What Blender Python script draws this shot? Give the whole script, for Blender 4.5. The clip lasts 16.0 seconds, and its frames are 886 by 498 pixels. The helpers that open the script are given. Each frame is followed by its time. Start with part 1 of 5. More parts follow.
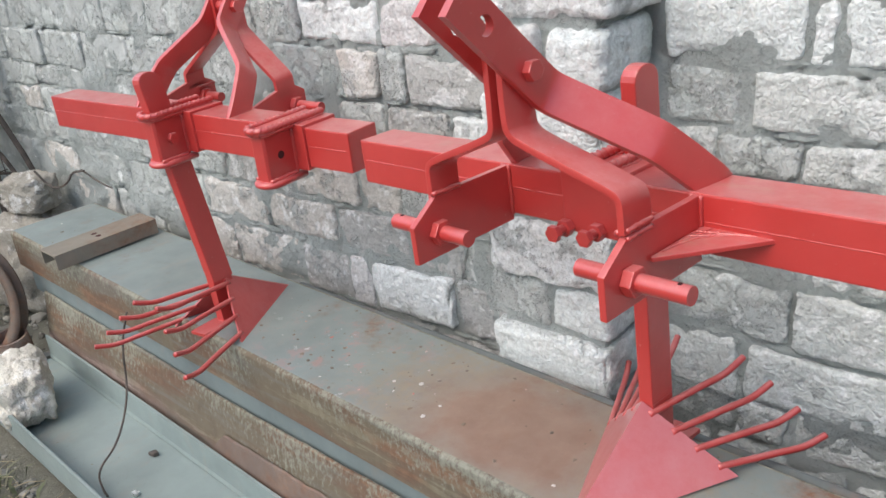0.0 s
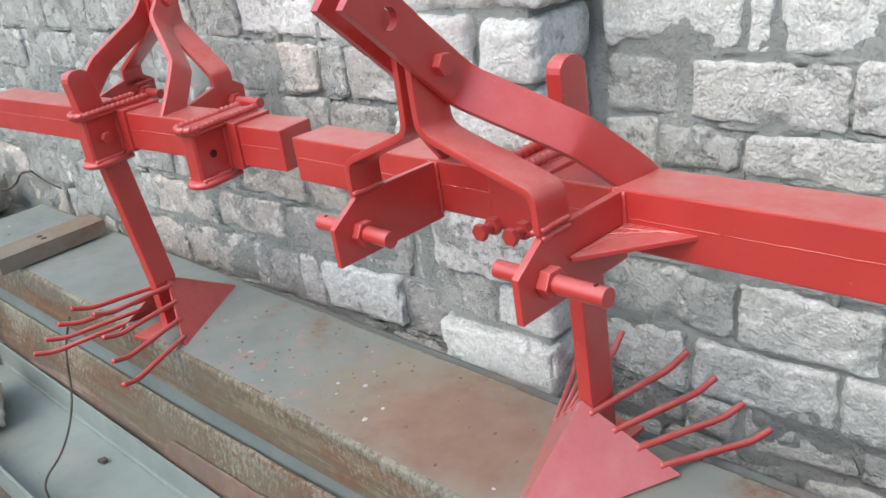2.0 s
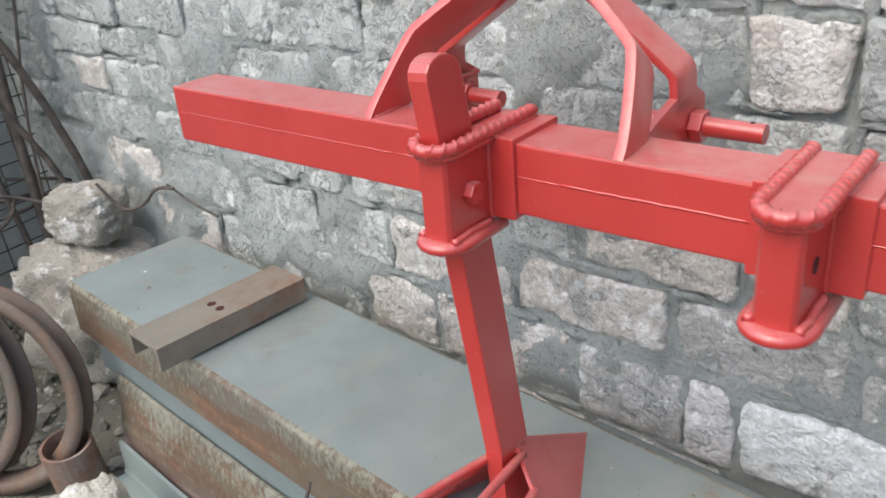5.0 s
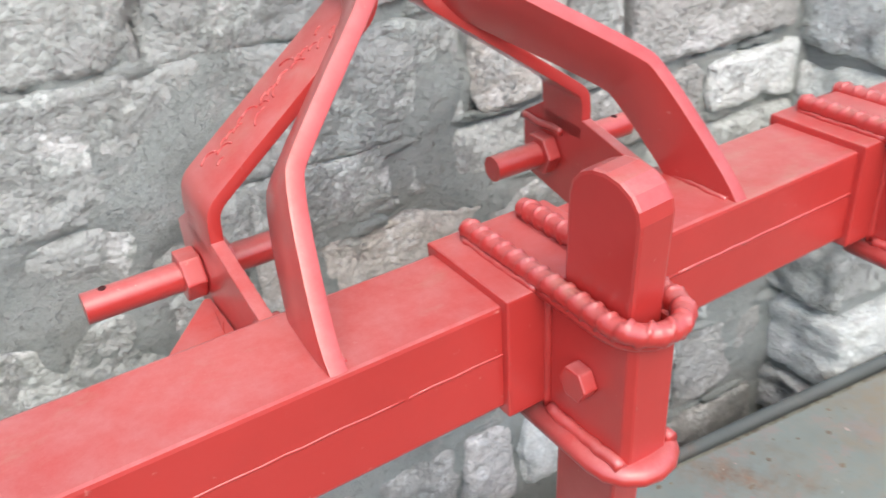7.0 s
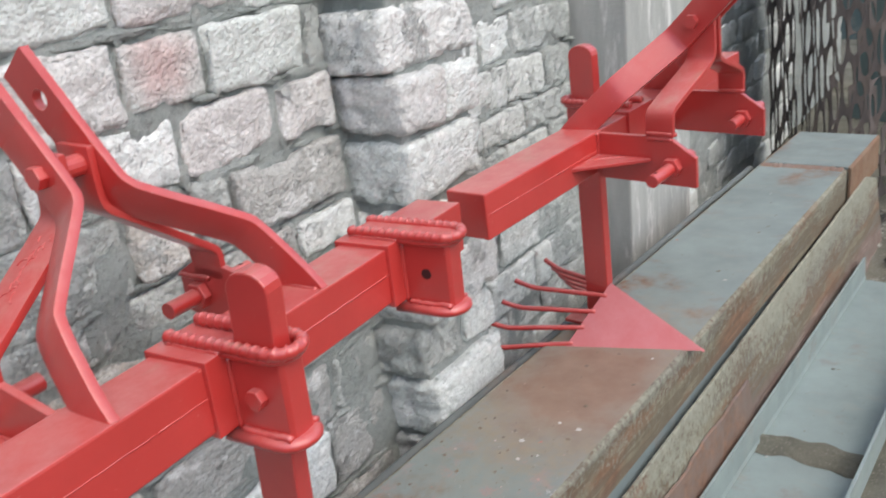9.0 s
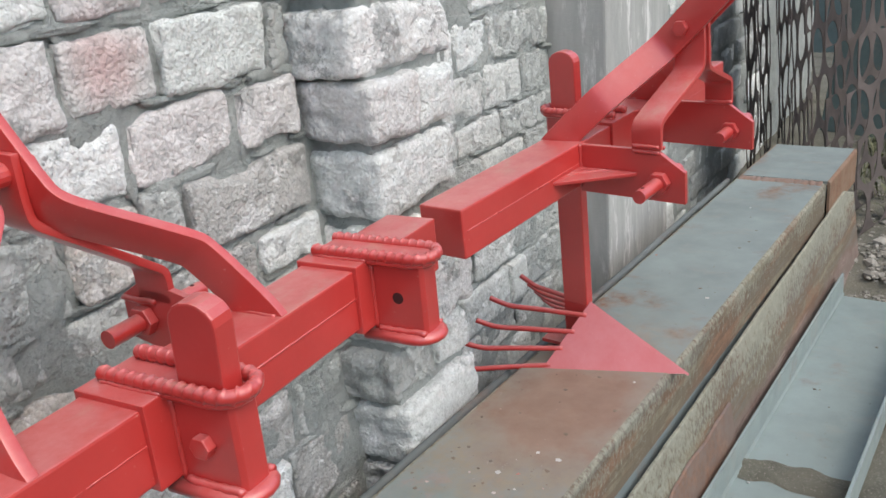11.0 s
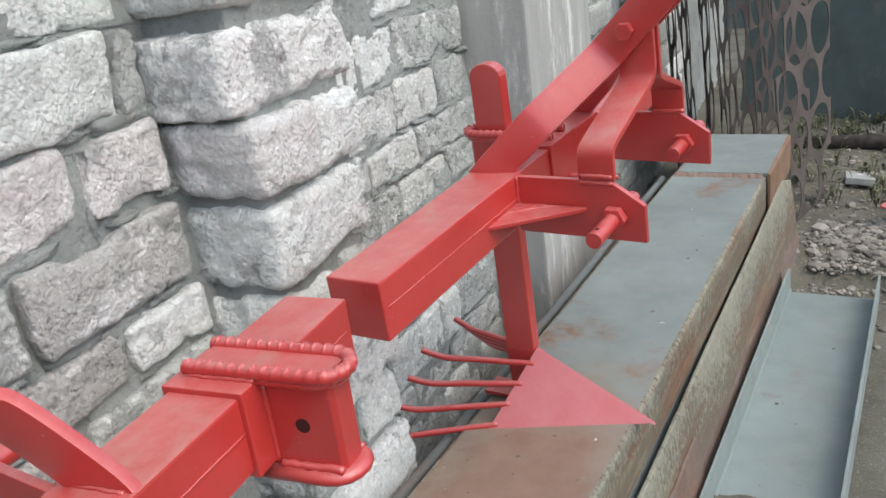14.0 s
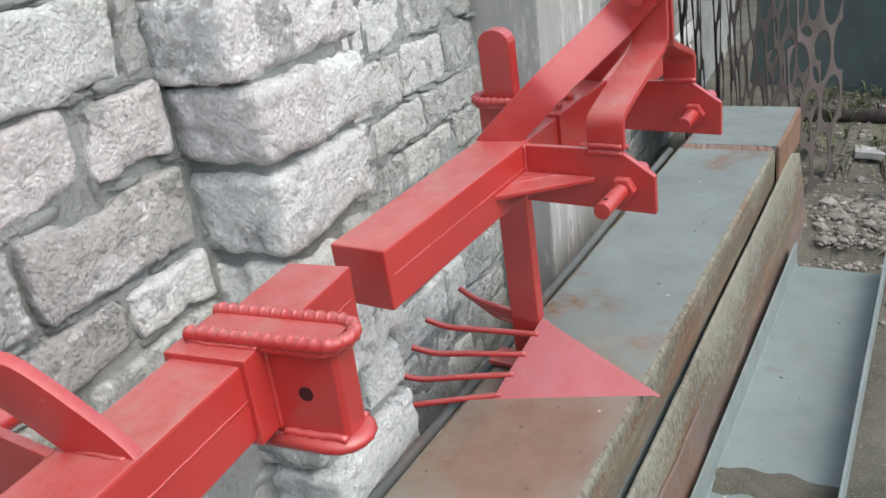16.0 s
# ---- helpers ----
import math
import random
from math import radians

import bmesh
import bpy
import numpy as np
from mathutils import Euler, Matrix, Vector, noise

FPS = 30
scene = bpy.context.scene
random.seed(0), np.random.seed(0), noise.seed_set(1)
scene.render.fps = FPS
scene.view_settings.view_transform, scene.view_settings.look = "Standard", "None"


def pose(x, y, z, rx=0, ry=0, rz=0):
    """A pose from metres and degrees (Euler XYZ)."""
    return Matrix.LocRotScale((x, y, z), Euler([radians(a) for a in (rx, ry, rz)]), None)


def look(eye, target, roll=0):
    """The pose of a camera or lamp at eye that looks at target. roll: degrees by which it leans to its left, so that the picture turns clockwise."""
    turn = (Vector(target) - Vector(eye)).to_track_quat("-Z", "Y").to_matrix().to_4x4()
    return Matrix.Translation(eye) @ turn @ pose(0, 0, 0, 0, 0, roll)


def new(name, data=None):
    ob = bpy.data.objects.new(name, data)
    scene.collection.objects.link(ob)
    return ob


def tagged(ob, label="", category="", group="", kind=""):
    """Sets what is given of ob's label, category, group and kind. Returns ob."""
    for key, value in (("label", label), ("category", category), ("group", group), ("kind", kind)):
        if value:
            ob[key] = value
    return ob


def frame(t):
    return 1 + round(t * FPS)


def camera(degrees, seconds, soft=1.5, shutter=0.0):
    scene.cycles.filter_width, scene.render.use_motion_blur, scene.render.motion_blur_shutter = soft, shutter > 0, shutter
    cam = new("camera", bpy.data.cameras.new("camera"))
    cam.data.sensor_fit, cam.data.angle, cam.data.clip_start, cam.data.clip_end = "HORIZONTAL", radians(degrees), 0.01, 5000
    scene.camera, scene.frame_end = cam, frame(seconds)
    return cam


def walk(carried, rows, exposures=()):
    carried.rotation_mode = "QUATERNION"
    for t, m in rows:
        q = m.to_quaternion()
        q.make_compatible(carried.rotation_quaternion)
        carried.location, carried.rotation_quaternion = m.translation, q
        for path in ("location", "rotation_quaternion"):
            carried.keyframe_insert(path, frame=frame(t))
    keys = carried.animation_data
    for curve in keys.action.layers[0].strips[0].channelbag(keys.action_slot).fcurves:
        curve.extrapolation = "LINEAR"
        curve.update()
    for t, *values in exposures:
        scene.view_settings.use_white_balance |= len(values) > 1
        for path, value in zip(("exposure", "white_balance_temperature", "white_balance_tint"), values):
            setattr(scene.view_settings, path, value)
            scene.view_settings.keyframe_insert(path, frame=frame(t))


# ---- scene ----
cam = camera(54.7, 16.0, soft=1.5, shutter=0.2)
PATH = [
    (0, 1.3471, -1.3446, 0.9278, 0.7257, -0.6720, 0.5260, -6.39),
    (0.5, 1.3963, -1.3345, 0.9355, 0.7618, -0.6590, 0.5598, -6.01),
    (1, 1.3920, -1.3064, 0.9276, 0.7781, -0.6229, 0.5328, -6.59),
    (1.5, 1.3892, -1.2954, 0.9247, 0.7849, -0.6102, 0.5182, -6.83),
    (2, 1.3806, -1.2588, 0.9162, 0.7767, -0.5784, 0.5010, -7.18),
    (2.5, 1.3973, -1.2155, 0.9169, 0.7975, -0.5409, 0.4866, -8.43),
    (3, 1.3669, -1.1847, 0.8967, 0.7332, -0.5378, 0.4724, -9.06),
    (3.5, 1.1547, -1.1939, 0.8570, 0.4789, -0.5957, 0.4263, -7.80),
    (3.7, 0.9967, -1.1966, 0.8497, 0.3143, -0.6116, 0.4113, -6.45),
    (5.8, -0.2486, -0.9274, 0.7774, -0.6152, -0.1095, 0.3339, -2.83),
    (5.9, -0.3159, -0.9352, 0.7734, -0.6255, -0.0655, 0.3144, -2.44),
    (6, -0.3570, -0.8684, 0.7474, -0.6394, -0.0126, 0.3142, -5.99),
    (6.4, -0.4973, -0.7625, 0.7816, -0.4717, 0.0913, 0.2947, -4.68),
    (6.5, -0.4806, -0.7572, 0.7725, -0.4292, 0.1141, 0.2844, -6.29),
    (7, -0.6190, -0.7006, 0.8028, -0.2152, 0.0567, 0.2895, -3.80),
    (7.5, -0.6940, -0.6875, 0.8166, -0.1193, -0.0484, 0.3055, -1.24),
    (8, -0.7657, -0.8271, 0.8447, -0.1145, -0.1910, 0.4308, -2.48),
    (8.5, -0.8817, -0.9914, 0.8624, -0.1876, -0.3852, 0.4742, -6.93),
    (9, -0.8987, -1.0130, 0.9001, -0.1275, -0.4782, 0.5546, -6.31),
    (9.2, -0.8897, -0.9989, 0.9117, -0.0889, -0.4938, 0.5898, -5.96),
    (11.3, -0.7722, -0.9249, 0.8732, 0.0170, -0.4170, 0.5279, -4.72),
    (11.5, -0.7120, -0.8413, 0.8692, 0.0792, -0.3355, 0.5255, -3.62),
    (12, -0.5964, -0.7562, 0.8688, 0.2240, -0.3255, 0.4927, -3.07),
    (12.5, -0.5653, -0.7787, 0.8885, 0.2735, -0.3703, 0.5284, -4.98),
    (13, -0.5584, -0.8050, 0.8910, 0.2853, -0.4034, 0.5349, -5.44),
    (13.5, -0.5571, -0.8060, 0.8859, 0.2751, -0.3854, 0.5245, -7.58),
    (14, -0.5574, -0.8163, 0.8869, 0.2727, -0.3903, 0.5271, -7.69),
    (14.5, -0.5590, -0.8127, 0.8874, 0.2647, -0.3726, 0.5301, -7.79),
    (15, -0.5557, -0.8125, 0.8860, 0.2687, -0.3756, 0.5262, -7.48),
    (15.5, -0.5501, -0.8083, 0.8722, 0.2657, -0.3761, 0.4880, -7.77),
    (16, -0.5473, -0.8080, 0.8801, 0.2673, -0.3799, 0.4889, -7.19),
]
EXPOSURES = [(t, e, 6460, 8.0) for t, e in ((0, -0.70), (3.7, -0.66), (5.8, -0.58), (6.5, -0.56), (7.0, -0.46), (8.0, -0.64), (9.0, -0.80), (11.5, -0.84), (12.0, -0.77), (12.5, -0.82), (16, -0.79))]
walk(cam, [(row[0], look(row[1:4], row[4:7], row[7])) for row in PATH], EXPOSURES)

# ---- world and light: bright overcast, a weak wide sun from behind the camera ----
world = bpy.data.worlds.new("overcast_sky")
scene.world = world
world.use_nodes = True
wn = world.node_tree.nodes
wl = world.node_tree.links
sky = wn.new("ShaderNodeTexSky")
sky.sky_type = "NISHITA"
sky.sun_disc = False
sky.sun_elevation = radians(55)
sky.sun_rotation = radians(191)
sky.dust_density = 4.0
sky.air_density = 1.0
wl.new(sky.outputs[0], wn["Background"].inputs[0])
wn["Background"].inputs[1].default_value = 0.44
sun = new("sun", bpy.data.lights.new("sun", "SUN"))
sun.data.energy = 0.5
sun.data.angle = radians(80)
sun.data.color = (0.97, 0.98, 0.99)
sun.matrix_world = look((-1.1, -2.2, 4.0), (0, 0, 0))


# ---- materials ----
def mat(name, base, rough=0.6, metal=0.0, spec=0.5):
    m = bpy.data.materials.new(name)
    m.use_nodes = True
    b = m.node_tree.nodes["Principled BSDF"]
    b.inputs["Base Color"].default_value = (*base, 1)
    b.inputs["Roughness"].default_value = rough
    b.inputs["Metallic"].default_value = metal
    b.inputs["Specular IOR Level"].default_value = spec
    return m


class Tree:
    """Short hand for the node tree of a material."""

    def __init__(self, m):
        self.n, self.l = m.node_tree.nodes, m.node_tree.links
        self.b = self.n["Principled BSDF"]
        self.co = self.n.new("ShaderNodeTexCoord").outputs["Object"]

    def put(self, kind, **given):
        node = self.n.new(kind)
        for key, value in given.items():
            if hasattr(value, "is_output"):
                self.l.new(value, node.inputs[key])
            else:
                node.inputs[key].default_value = value
        return node

    def noise(self, scale, detail=4.0, rough=0.55, at=None, stretch=None):
        at = at or self.co
        if stretch:
            mp = self.n.new("ShaderNodeMapping")
            mp.inputs["Scale"].default_value = stretch
            self.l.new(at, mp.inputs[0])
            at = mp.outputs[0]
        node = self.put("ShaderNodeTexNoise", Scale=scale, Detail=detail, Roughness=rough)
        self.l.new(at, node.inputs["Vector"])
        return node.outputs["Fac"]

    def ramp(self, fac, *stops):
        node = self.n.new("ShaderNodeValToRGB")
        els = node.color_ramp.elements
        while len(els) < len(stops):
            els.new(0.5)
        for el, (pos, col) in zip(els, stops):
            el.position = pos
            el.color = (*col, 1) if len(col) == 3 else col
        self.l.new(fac, node.inputs[0])
        return node.outputs[0]

    def mask(self, fac, lo, hi):
        return self.ramp(fac, (lo, (0, 0, 0)), (hi, (1, 1, 1)))

    def mix(self, fac, a, b, kind="MIX"):
        node = self.n.new("ShaderNodeMix")
        node.data_type, node.blend_type = "RGBA", kind
        for slot, value in ((0, fac), (6, a), (7, b)):
            if hasattr(value, "is_output"):
                self.l.new(value, node.inputs[slot])
            else:
                node.inputs[slot].default_value = value if slot == 0 else (*value, 1)
        return node.outputs[2]

    def maths(self, op, a, b=0.0):
        node = self.n.new("ShaderNodeMath")
        node.operation = op
        for slot, value in ((0, a), (1, b)):
            if hasattr(value, "is_output"):
                self.l.new(value, node.inputs[slot])
            else:
                node.inputs[slot].default_value = value
        return node.outputs[0]

    def color(self, out):
        self.l.new(out, self.b.inputs["Base Color"])

    def rough(self, out):
        self.l.new(out, self.b.inputs["Roughness"])

    def bump(self, fac, strength=0.3, distance=0.002, after=None):
        node = self.n.new("ShaderNodeBump")
        node.inputs["Strength"].default_value = strength
        node.inputs["Distance"].default_value = distance
        self.l.new(fac, node.inputs["Height"])
        if after:
            self.l.new(after, node.inputs["Normal"])
        self.l.new(node.outputs[0], self.b.inputs["Normal"])
        return node.outputs[0]

    def random(self):
        return self.n.new("ShaderNodeObjectInfo").outputs["Random"]

    def island(self):
        return self.n.new("ShaderNodeNewGeometry").outputs["Random Per Island"]

    def place(self):
        return self.n.new("ShaderNodeNewGeometry").outputs["Position"]

    def up(self):
        node = self.n.new("ShaderNodeSeparateXYZ")
        self.l.new(self.n.new("ShaderNodeNewGeometry").outputs["Normal"], node.inputs[0])
        return node.outputs[2]


def red_paint(name, sheen=0.0):
    m = mat(name, (0.6, 0.03, 0.03), 0.42 + 0.4 * sheen)
    t = Tree(m)
    pos = t.place()
    blotch = t.ramp(t.noise(9, 5, at=pos), (0.3, (0.465, 0.035, 0.031)), (0.7, (0.535, 0.046, 0.041)))
    # real dust plus sky sheen painted pale pink on up-facing paint
    dust_sheen = t.maths("MULTIPLY", t.mask(t.up(), 0.30, 0.92), t.mask(t.noise(24, 9, 0.75, at=pos), 0.25, 0.72))
    dusty_sheen = t.mix(t.maths("MULTIPLY", dust_sheen, 0.74), blotch, (0.62, 0.255, 0.25))
    # the sky's reflection mixed into the colour as a pale pink layer
    if sheen:
        sheen_film = t.ramp(t.noise(12, 7, 0.65, at=pos), (0.3, (0.75 * sheen,) * 3), (0.7, (1.15 * sheen,) * 3))
        dusty_sheen = t.mix(sheen_film, dusty_sheen, (0.58, 0.24, 0.26))
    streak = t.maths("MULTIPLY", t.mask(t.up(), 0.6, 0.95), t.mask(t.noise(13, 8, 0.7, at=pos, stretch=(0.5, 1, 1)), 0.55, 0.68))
    dusty_sheen = t.mix(t.maths("MULTIPLY", streak, 0.55), dusty_sheen, (0.50, 0.31, 0.24))
    specks = t.mask(t.noise(150, 3, at=pos), 0.70, 0.76)
    t.color(t.mix(t.maths("MULTIPLY", specks, 0.35), dusty_sheen, (0.62, 0.36, 0.32)))
    t.rough(t.ramp(t.noise(35, 6, at=pos), (0.3, (0.30,) * 3), (0.75, (0.50,) * 3)))
    t.b.inputs["Coat Weight"].default_value = 0.9
    t.b.inputs["Coat Roughness"].default_value = 0.28
    t.bump(t.noise(90, 5, at=pos), 0.25, 0.0008)
    return m


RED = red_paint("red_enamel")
# lighter copy of the red enamel, sky sheen put into its colour
SHEEN_RED = red_paint("sheen_red_enamel", 0.48)


# ---- mesh helpers ----
def obj(name, bm, material, parent=None, label="", smooth=False):
    me = bpy.data.meshes.new(name)
    bmesh.ops.recalc_face_normals(bm, faces=bm.faces)
    bm.to_mesh(me)
    bm.free()
    if material:
        me.materials.append(material)
    if smooth:
        me.shade_smooth()
    if smooth == "folds":
        me.set_sharp_from_angle(angle=radians(28))
    ob = new(name, me)
    if parent:
        ob.parent = parent
    if label:
        ob["label"] = label
    return ob


def part(name, bm, material, parent, label="", smooth=False):
    return obj(name, bm, material, parent, label, smooth)


def empty(name, m=None):
    ob = new(name)
    if m is not None:
        ob.matrix_world = m
    return ob


def bevel(bm, width, segments=2, angle=30):
    edges = [e for e in bm.edges if len(e.link_faces) == 2 and e.calc_face_angle(0) > radians(angle)]
    bmesh.ops.bevel(bm, geom=edges, offset=width, segments=segments, profile=0.6, affect="EDGES")
    return bm


def box(x0, x1, y0, y1, z0, z1, bev=0.0, seg=2, bm=None):
    bm = bm or bmesh.new()
    made = bmesh.ops.create_cube(bm, size=1, matrix=Matrix.Translation(((x0 + x1) / 2, (y0 + y1) / 2, (z0 + z1) / 2)) @ Matrix.Diagonal((x1 - x0, y1 - y0, z1 - z0, 1)))
    if bev:
        edges = list({e for v in made["verts"] for e in v.link_edges})
        bmesh.ops.bevel(bm, geom=edges, offset=bev, segments=seg, profile=0.6, affect="EDGES")
    return bm


def prism(points, axis, lo, hi, bev=0.0, seg=2):
    """A flat outline pushed out along an axis. points are the two other axes in x, y, z order."""
    bm = bmesh.new()

    def co(p, d):
        v = list(p)
        v.insert(axis, d)
        return v

    a = [bm.verts.new(co(p, lo)) for p in points]
    b = [bm.verts.new(co(p, hi)) for p in points]
    bm.faces.new(a)
    bm.faces.new(b[::-1])
    for i in range(len(points)):
        j = (i + 1) % len(points)
        bm.faces.new((a[i], b[i], b[j], a[j]))
    bmesh.ops.recalc_face_normals(bm, faces=bm.faces)
    if bev:
        bevel(bm, bev, seg)
    return bm


def tube(points, radius, sides=10, bm=None, ribs=0.0, pitch=0.008, cap=True):
    """A round bar along a polyline; ribs > 0 gives slanted reinforcing ribs."""
    bm = bm or bmesh.new()
    pts = [Vector(p) for p in points]
    dense = [pts[0]]
    for a, b in zip(pts, pts[1:]):
        n = max(1, int((b - a).length / (pitch / 20))) if ribs else 1
        dense += [a.lerp(b, k / n) for k in range(1, n + 1)]
    rings, run = [], 0.0
    side = None
    for i, p in enumerate(dense):
        d = (dense[min(i + 1, len(dense) - 1)] - dense[max(i - 1, 0)]).normalized()
        if side is None:
            side = d.orthogonal().normalized()
        side = (side - d * side.dot(d)).normalized()
        up = d.cross(side)
        if i:
            run += (p - dense[i - 1]).length
        ring = []
        for k in range(sides):
            a = 2 * math.pi * k / sides
            r = radius
            if ribs:
                ph = (run / pitch + 0.3 * math.cos(a)) % 1.0
                r += ribs * min(1.0, 1.7 * max(0.0, 1 - abs(ph - 0.25) / 0.16)) * min(1.0, 1.5 * max(0.0, abs(math.sin(a + 0.6)) - 0.15))
            ring.append(bm.verts.new(p + r * (math.cos(a) * side + math.sin(a) * up)))
        rings.append(ring)
    for r0, r1 in zip(rings, rings[1:]):
        for k in range(sides):
            bm.faces.new((r0[k], r0[(k + 1) % sides], r1[(k + 1) % sides], r1[k]))
    if cap:
        bm.faces.new(rings[0][::-1])
        bm.faces.new(rings[-1])
    return bm


def smooth_line(points, rounds=2):
    """Chaikin's corner cutting with the ends kept."""
    pts = [Vector(p) for p in points]
    for _ in range(rounds):
        out = [pts[0]]
        for a, b in zip(pts, pts[1:]):
            out += [a.lerp(b, 0.25), a.lerp(b, 0.75)]
        pts = out + [pts[-1]]
    return pts


def bar(line, across, width, thick, bev=0.002):
    """A flat bar bent along a line; across is the way of its width."""
    bm = bmesh.new()
    pts, across = [Vector(p) for p in line], Vector(across).normalized()
    rings = []
    for i, p in enumerate(pts):
        d0 = (pts[i] - pts[i - 1]).normalized() if i else (pts[1] - pts[0]).normalized()
        d1 = (pts[i + 1] - pts[i]).normalized() if i + 1 < len(pts) else d0
        n0, n1 = d0.cross(across).normalized(), d1.cross(across).normalized()
        n = (n0 + n1).normalized()
        n = n / max(0.5, n.dot(n0))
        rings.append([bm.verts.new(p + across * width * a + n * thick * b) for a, b in ((-0.5, -0.5), (0.5, -0.5), (0.5, 0.5), (-0.5, 0.5))])
    for r0, r1 in zip(rings, rings[1:]):
        for k in range(4):
            bm.faces.new((r0[k], r0[(k + 1) % 4], r1[(k + 1) % 4], r1[k]))
    bm.faces.new(rings[0][::-1])
    bm.faces.new(rings[-1])
    bmesh.ops.recalc_face_normals(bm, faces=bm.faces)
    if bev:
        bevel(bm, bev, 2, 50)
    return bm


def hexagon(x0, x1, y, z, radius, bev=0.0015):
    pts = [(y + radius * math.cos(k * math.pi / 3), z + radius * math.sin(k * math.pi / 3)) for k in range(6)]
    return prism(pts, 0, x0, x1, bev)
# ---- the digging implement: local x along the beam, y to the hitch side, z up ----
BEAM, HALF = 0.08, 0.5285


def loop(x, y0, y1, z, half, radius, ribbed=True):
    """A reinforcing bar bent to a U round the shank, open towards +y."""
    line = [(x - half, y1, z), (x - half, y0 + half, z)]
    for k in range(1, 8):
        a = math.pi * k / 8
        line.append((x - half * math.cos(a), y0 + half - half * math.sin(a), z))
    line += [(x + half, y0 + half, z), (x + half, y1, z)]
    return tube(line, radius, 14, ribs=0.0019 if ribbed else 0.0, pitch=0.0124)


def sleeve(root, x, loaded, bolts=False):
    """The clamp that takes a shank: a collar round the beam, a pocket behind it and two loops."""
    h, b = 0.051, BEAM / 2
    holder = part("clamp", prism([(-b - 0.006, -b - 0.006), (b + 0.006, -b - 0.006), (b + 0.006, b + 0.006), (-b - 0.006, b + 0.006)], 0, x - h, x + h, 0.0018), RED, root, "red box clamp welded round the beam")
    out = [(x - 0.0185, -b - 0.004), (x - 0.0185, -0.116), (x - 0.0145, -0.121), (x + 0.0145, -0.121), (x + 0.0185, -0.116), (x + 0.0185, -b - 0.004),
           (x + 0.0138, -b - 0.004), (x + 0.0138, -0.1165), (x - 0.0138, -0.1165), (x - 0.0138, -b - 0.004)]
    part("pocket", prism(out, 2, -0.056, 0.048, 0.0008, 1), RED, holder, "folded red pocket for the shank")
    part("upper_loop", loop(x, -0.131, 0.036, b + 0.0128, 0.0238, 0.0070), RED, holder, "ribbed bar bent to a loop", True)
    flat = loop(x, -0.1255, -0.034, 0, 0.0236, 0.0105, False)
    for v in flat.verts:
        v.co.z = -b - 0.0165 + v.co.z * 0.72
    part("lower_loop", flat, RED, holder, "flattened bar bent to a loop", True)
    part("loop_seat", loop(x, -0.1275, 0.034, b + 0.0052, 0.0245, 0.0048, False), RED, holder, "welded seat under the ribbed loop", True)
    bead = bmesh.new()
    rnd = random.Random(int(x * 1000) + 7)
    for s in (-1, 1):
        for dx, z, r, n in ((0.0290, b + 0.0062, 0.0026, 14), (0.0216, -b - 0.0085, 0.0046, 12)):
            line = [(x + s * dx + rnd.uniform(-0.0012, 0.0012), (-0.12 if z < 0 else -0.046) + 0.0062 * k, z + rnd.uniform(-0.001, 0.001)) for k in range(n)]
            tube(line, r, 7, bead)
        line = [(x + s * 0.0195, -b - 0.0065, -0.05 + 0.0075 * k + rnd.uniform(-0.001, 0.001)) for k in range(13)]
        tube(line, 0.0032, 7, bead)
    part("weld_bead", bead, RED, holder, "", True)
    if loaded:
        part("bolt_head", hexagon(x - 0.030, x - 0.0185, -0.082, -0.004, 0.0125), RED, holder)
        part("bolt_head", hexagon(x + 0.0185, x + 0.030, -0.082, -0.004, 0.0125), RED, holder)
    else:
        part("cover_strip", box(x - 0.0185, x + 0.0185, -0.119, 0.032, b + 0.0095, b + 0.0135, 0.001), RED, holder, "flat strip welded in the loop")
        for s in (-1, 1):
            # no bore here: a dark disc on the cheek gives the hole's shade
            part("bolt_hole_disc", tube([(x + s * 0.0186, -0.082, -0.004), (x + s * 0.0192, -0.082, -0.004)], 0.0078, 16), HOLE_SHADE, holder, "dark disc painted for a bolt hole's shade")
    if bolts:
        for k, dx in enumerate((-0.012, 0.044)):
            z = -0.036 - 0.003 * k
            part("clamp_bolt", tube([(x + dx, b + 0.004, z), (x + dx, 0.078, z)], 0.0075, 12), RED, holder)
            pts = [(x + dx + 0.0135 * math.cos(q * math.pi / 3), z + 0.0135 * math.sin(q * math.pi / 3)) for q in range(6)]
            part("nut", prism(pts, 1, b + 0.0062, b + 0.019, 0.0012), RED, holder)
            part("bolt_head", prism([(px0 * 0.95 + 0.05 * (x + dx), pz * 0.95 + 0.05 * z) for px0, pz in pts], 1, 0.074, 0.084, 0.0012), RED, holder)


# dark red for discs that paint the shade inside unbored holes
HOLE_SHADE = mat("hole_shade", (0.05, 0.010, 0.010), 0.9)


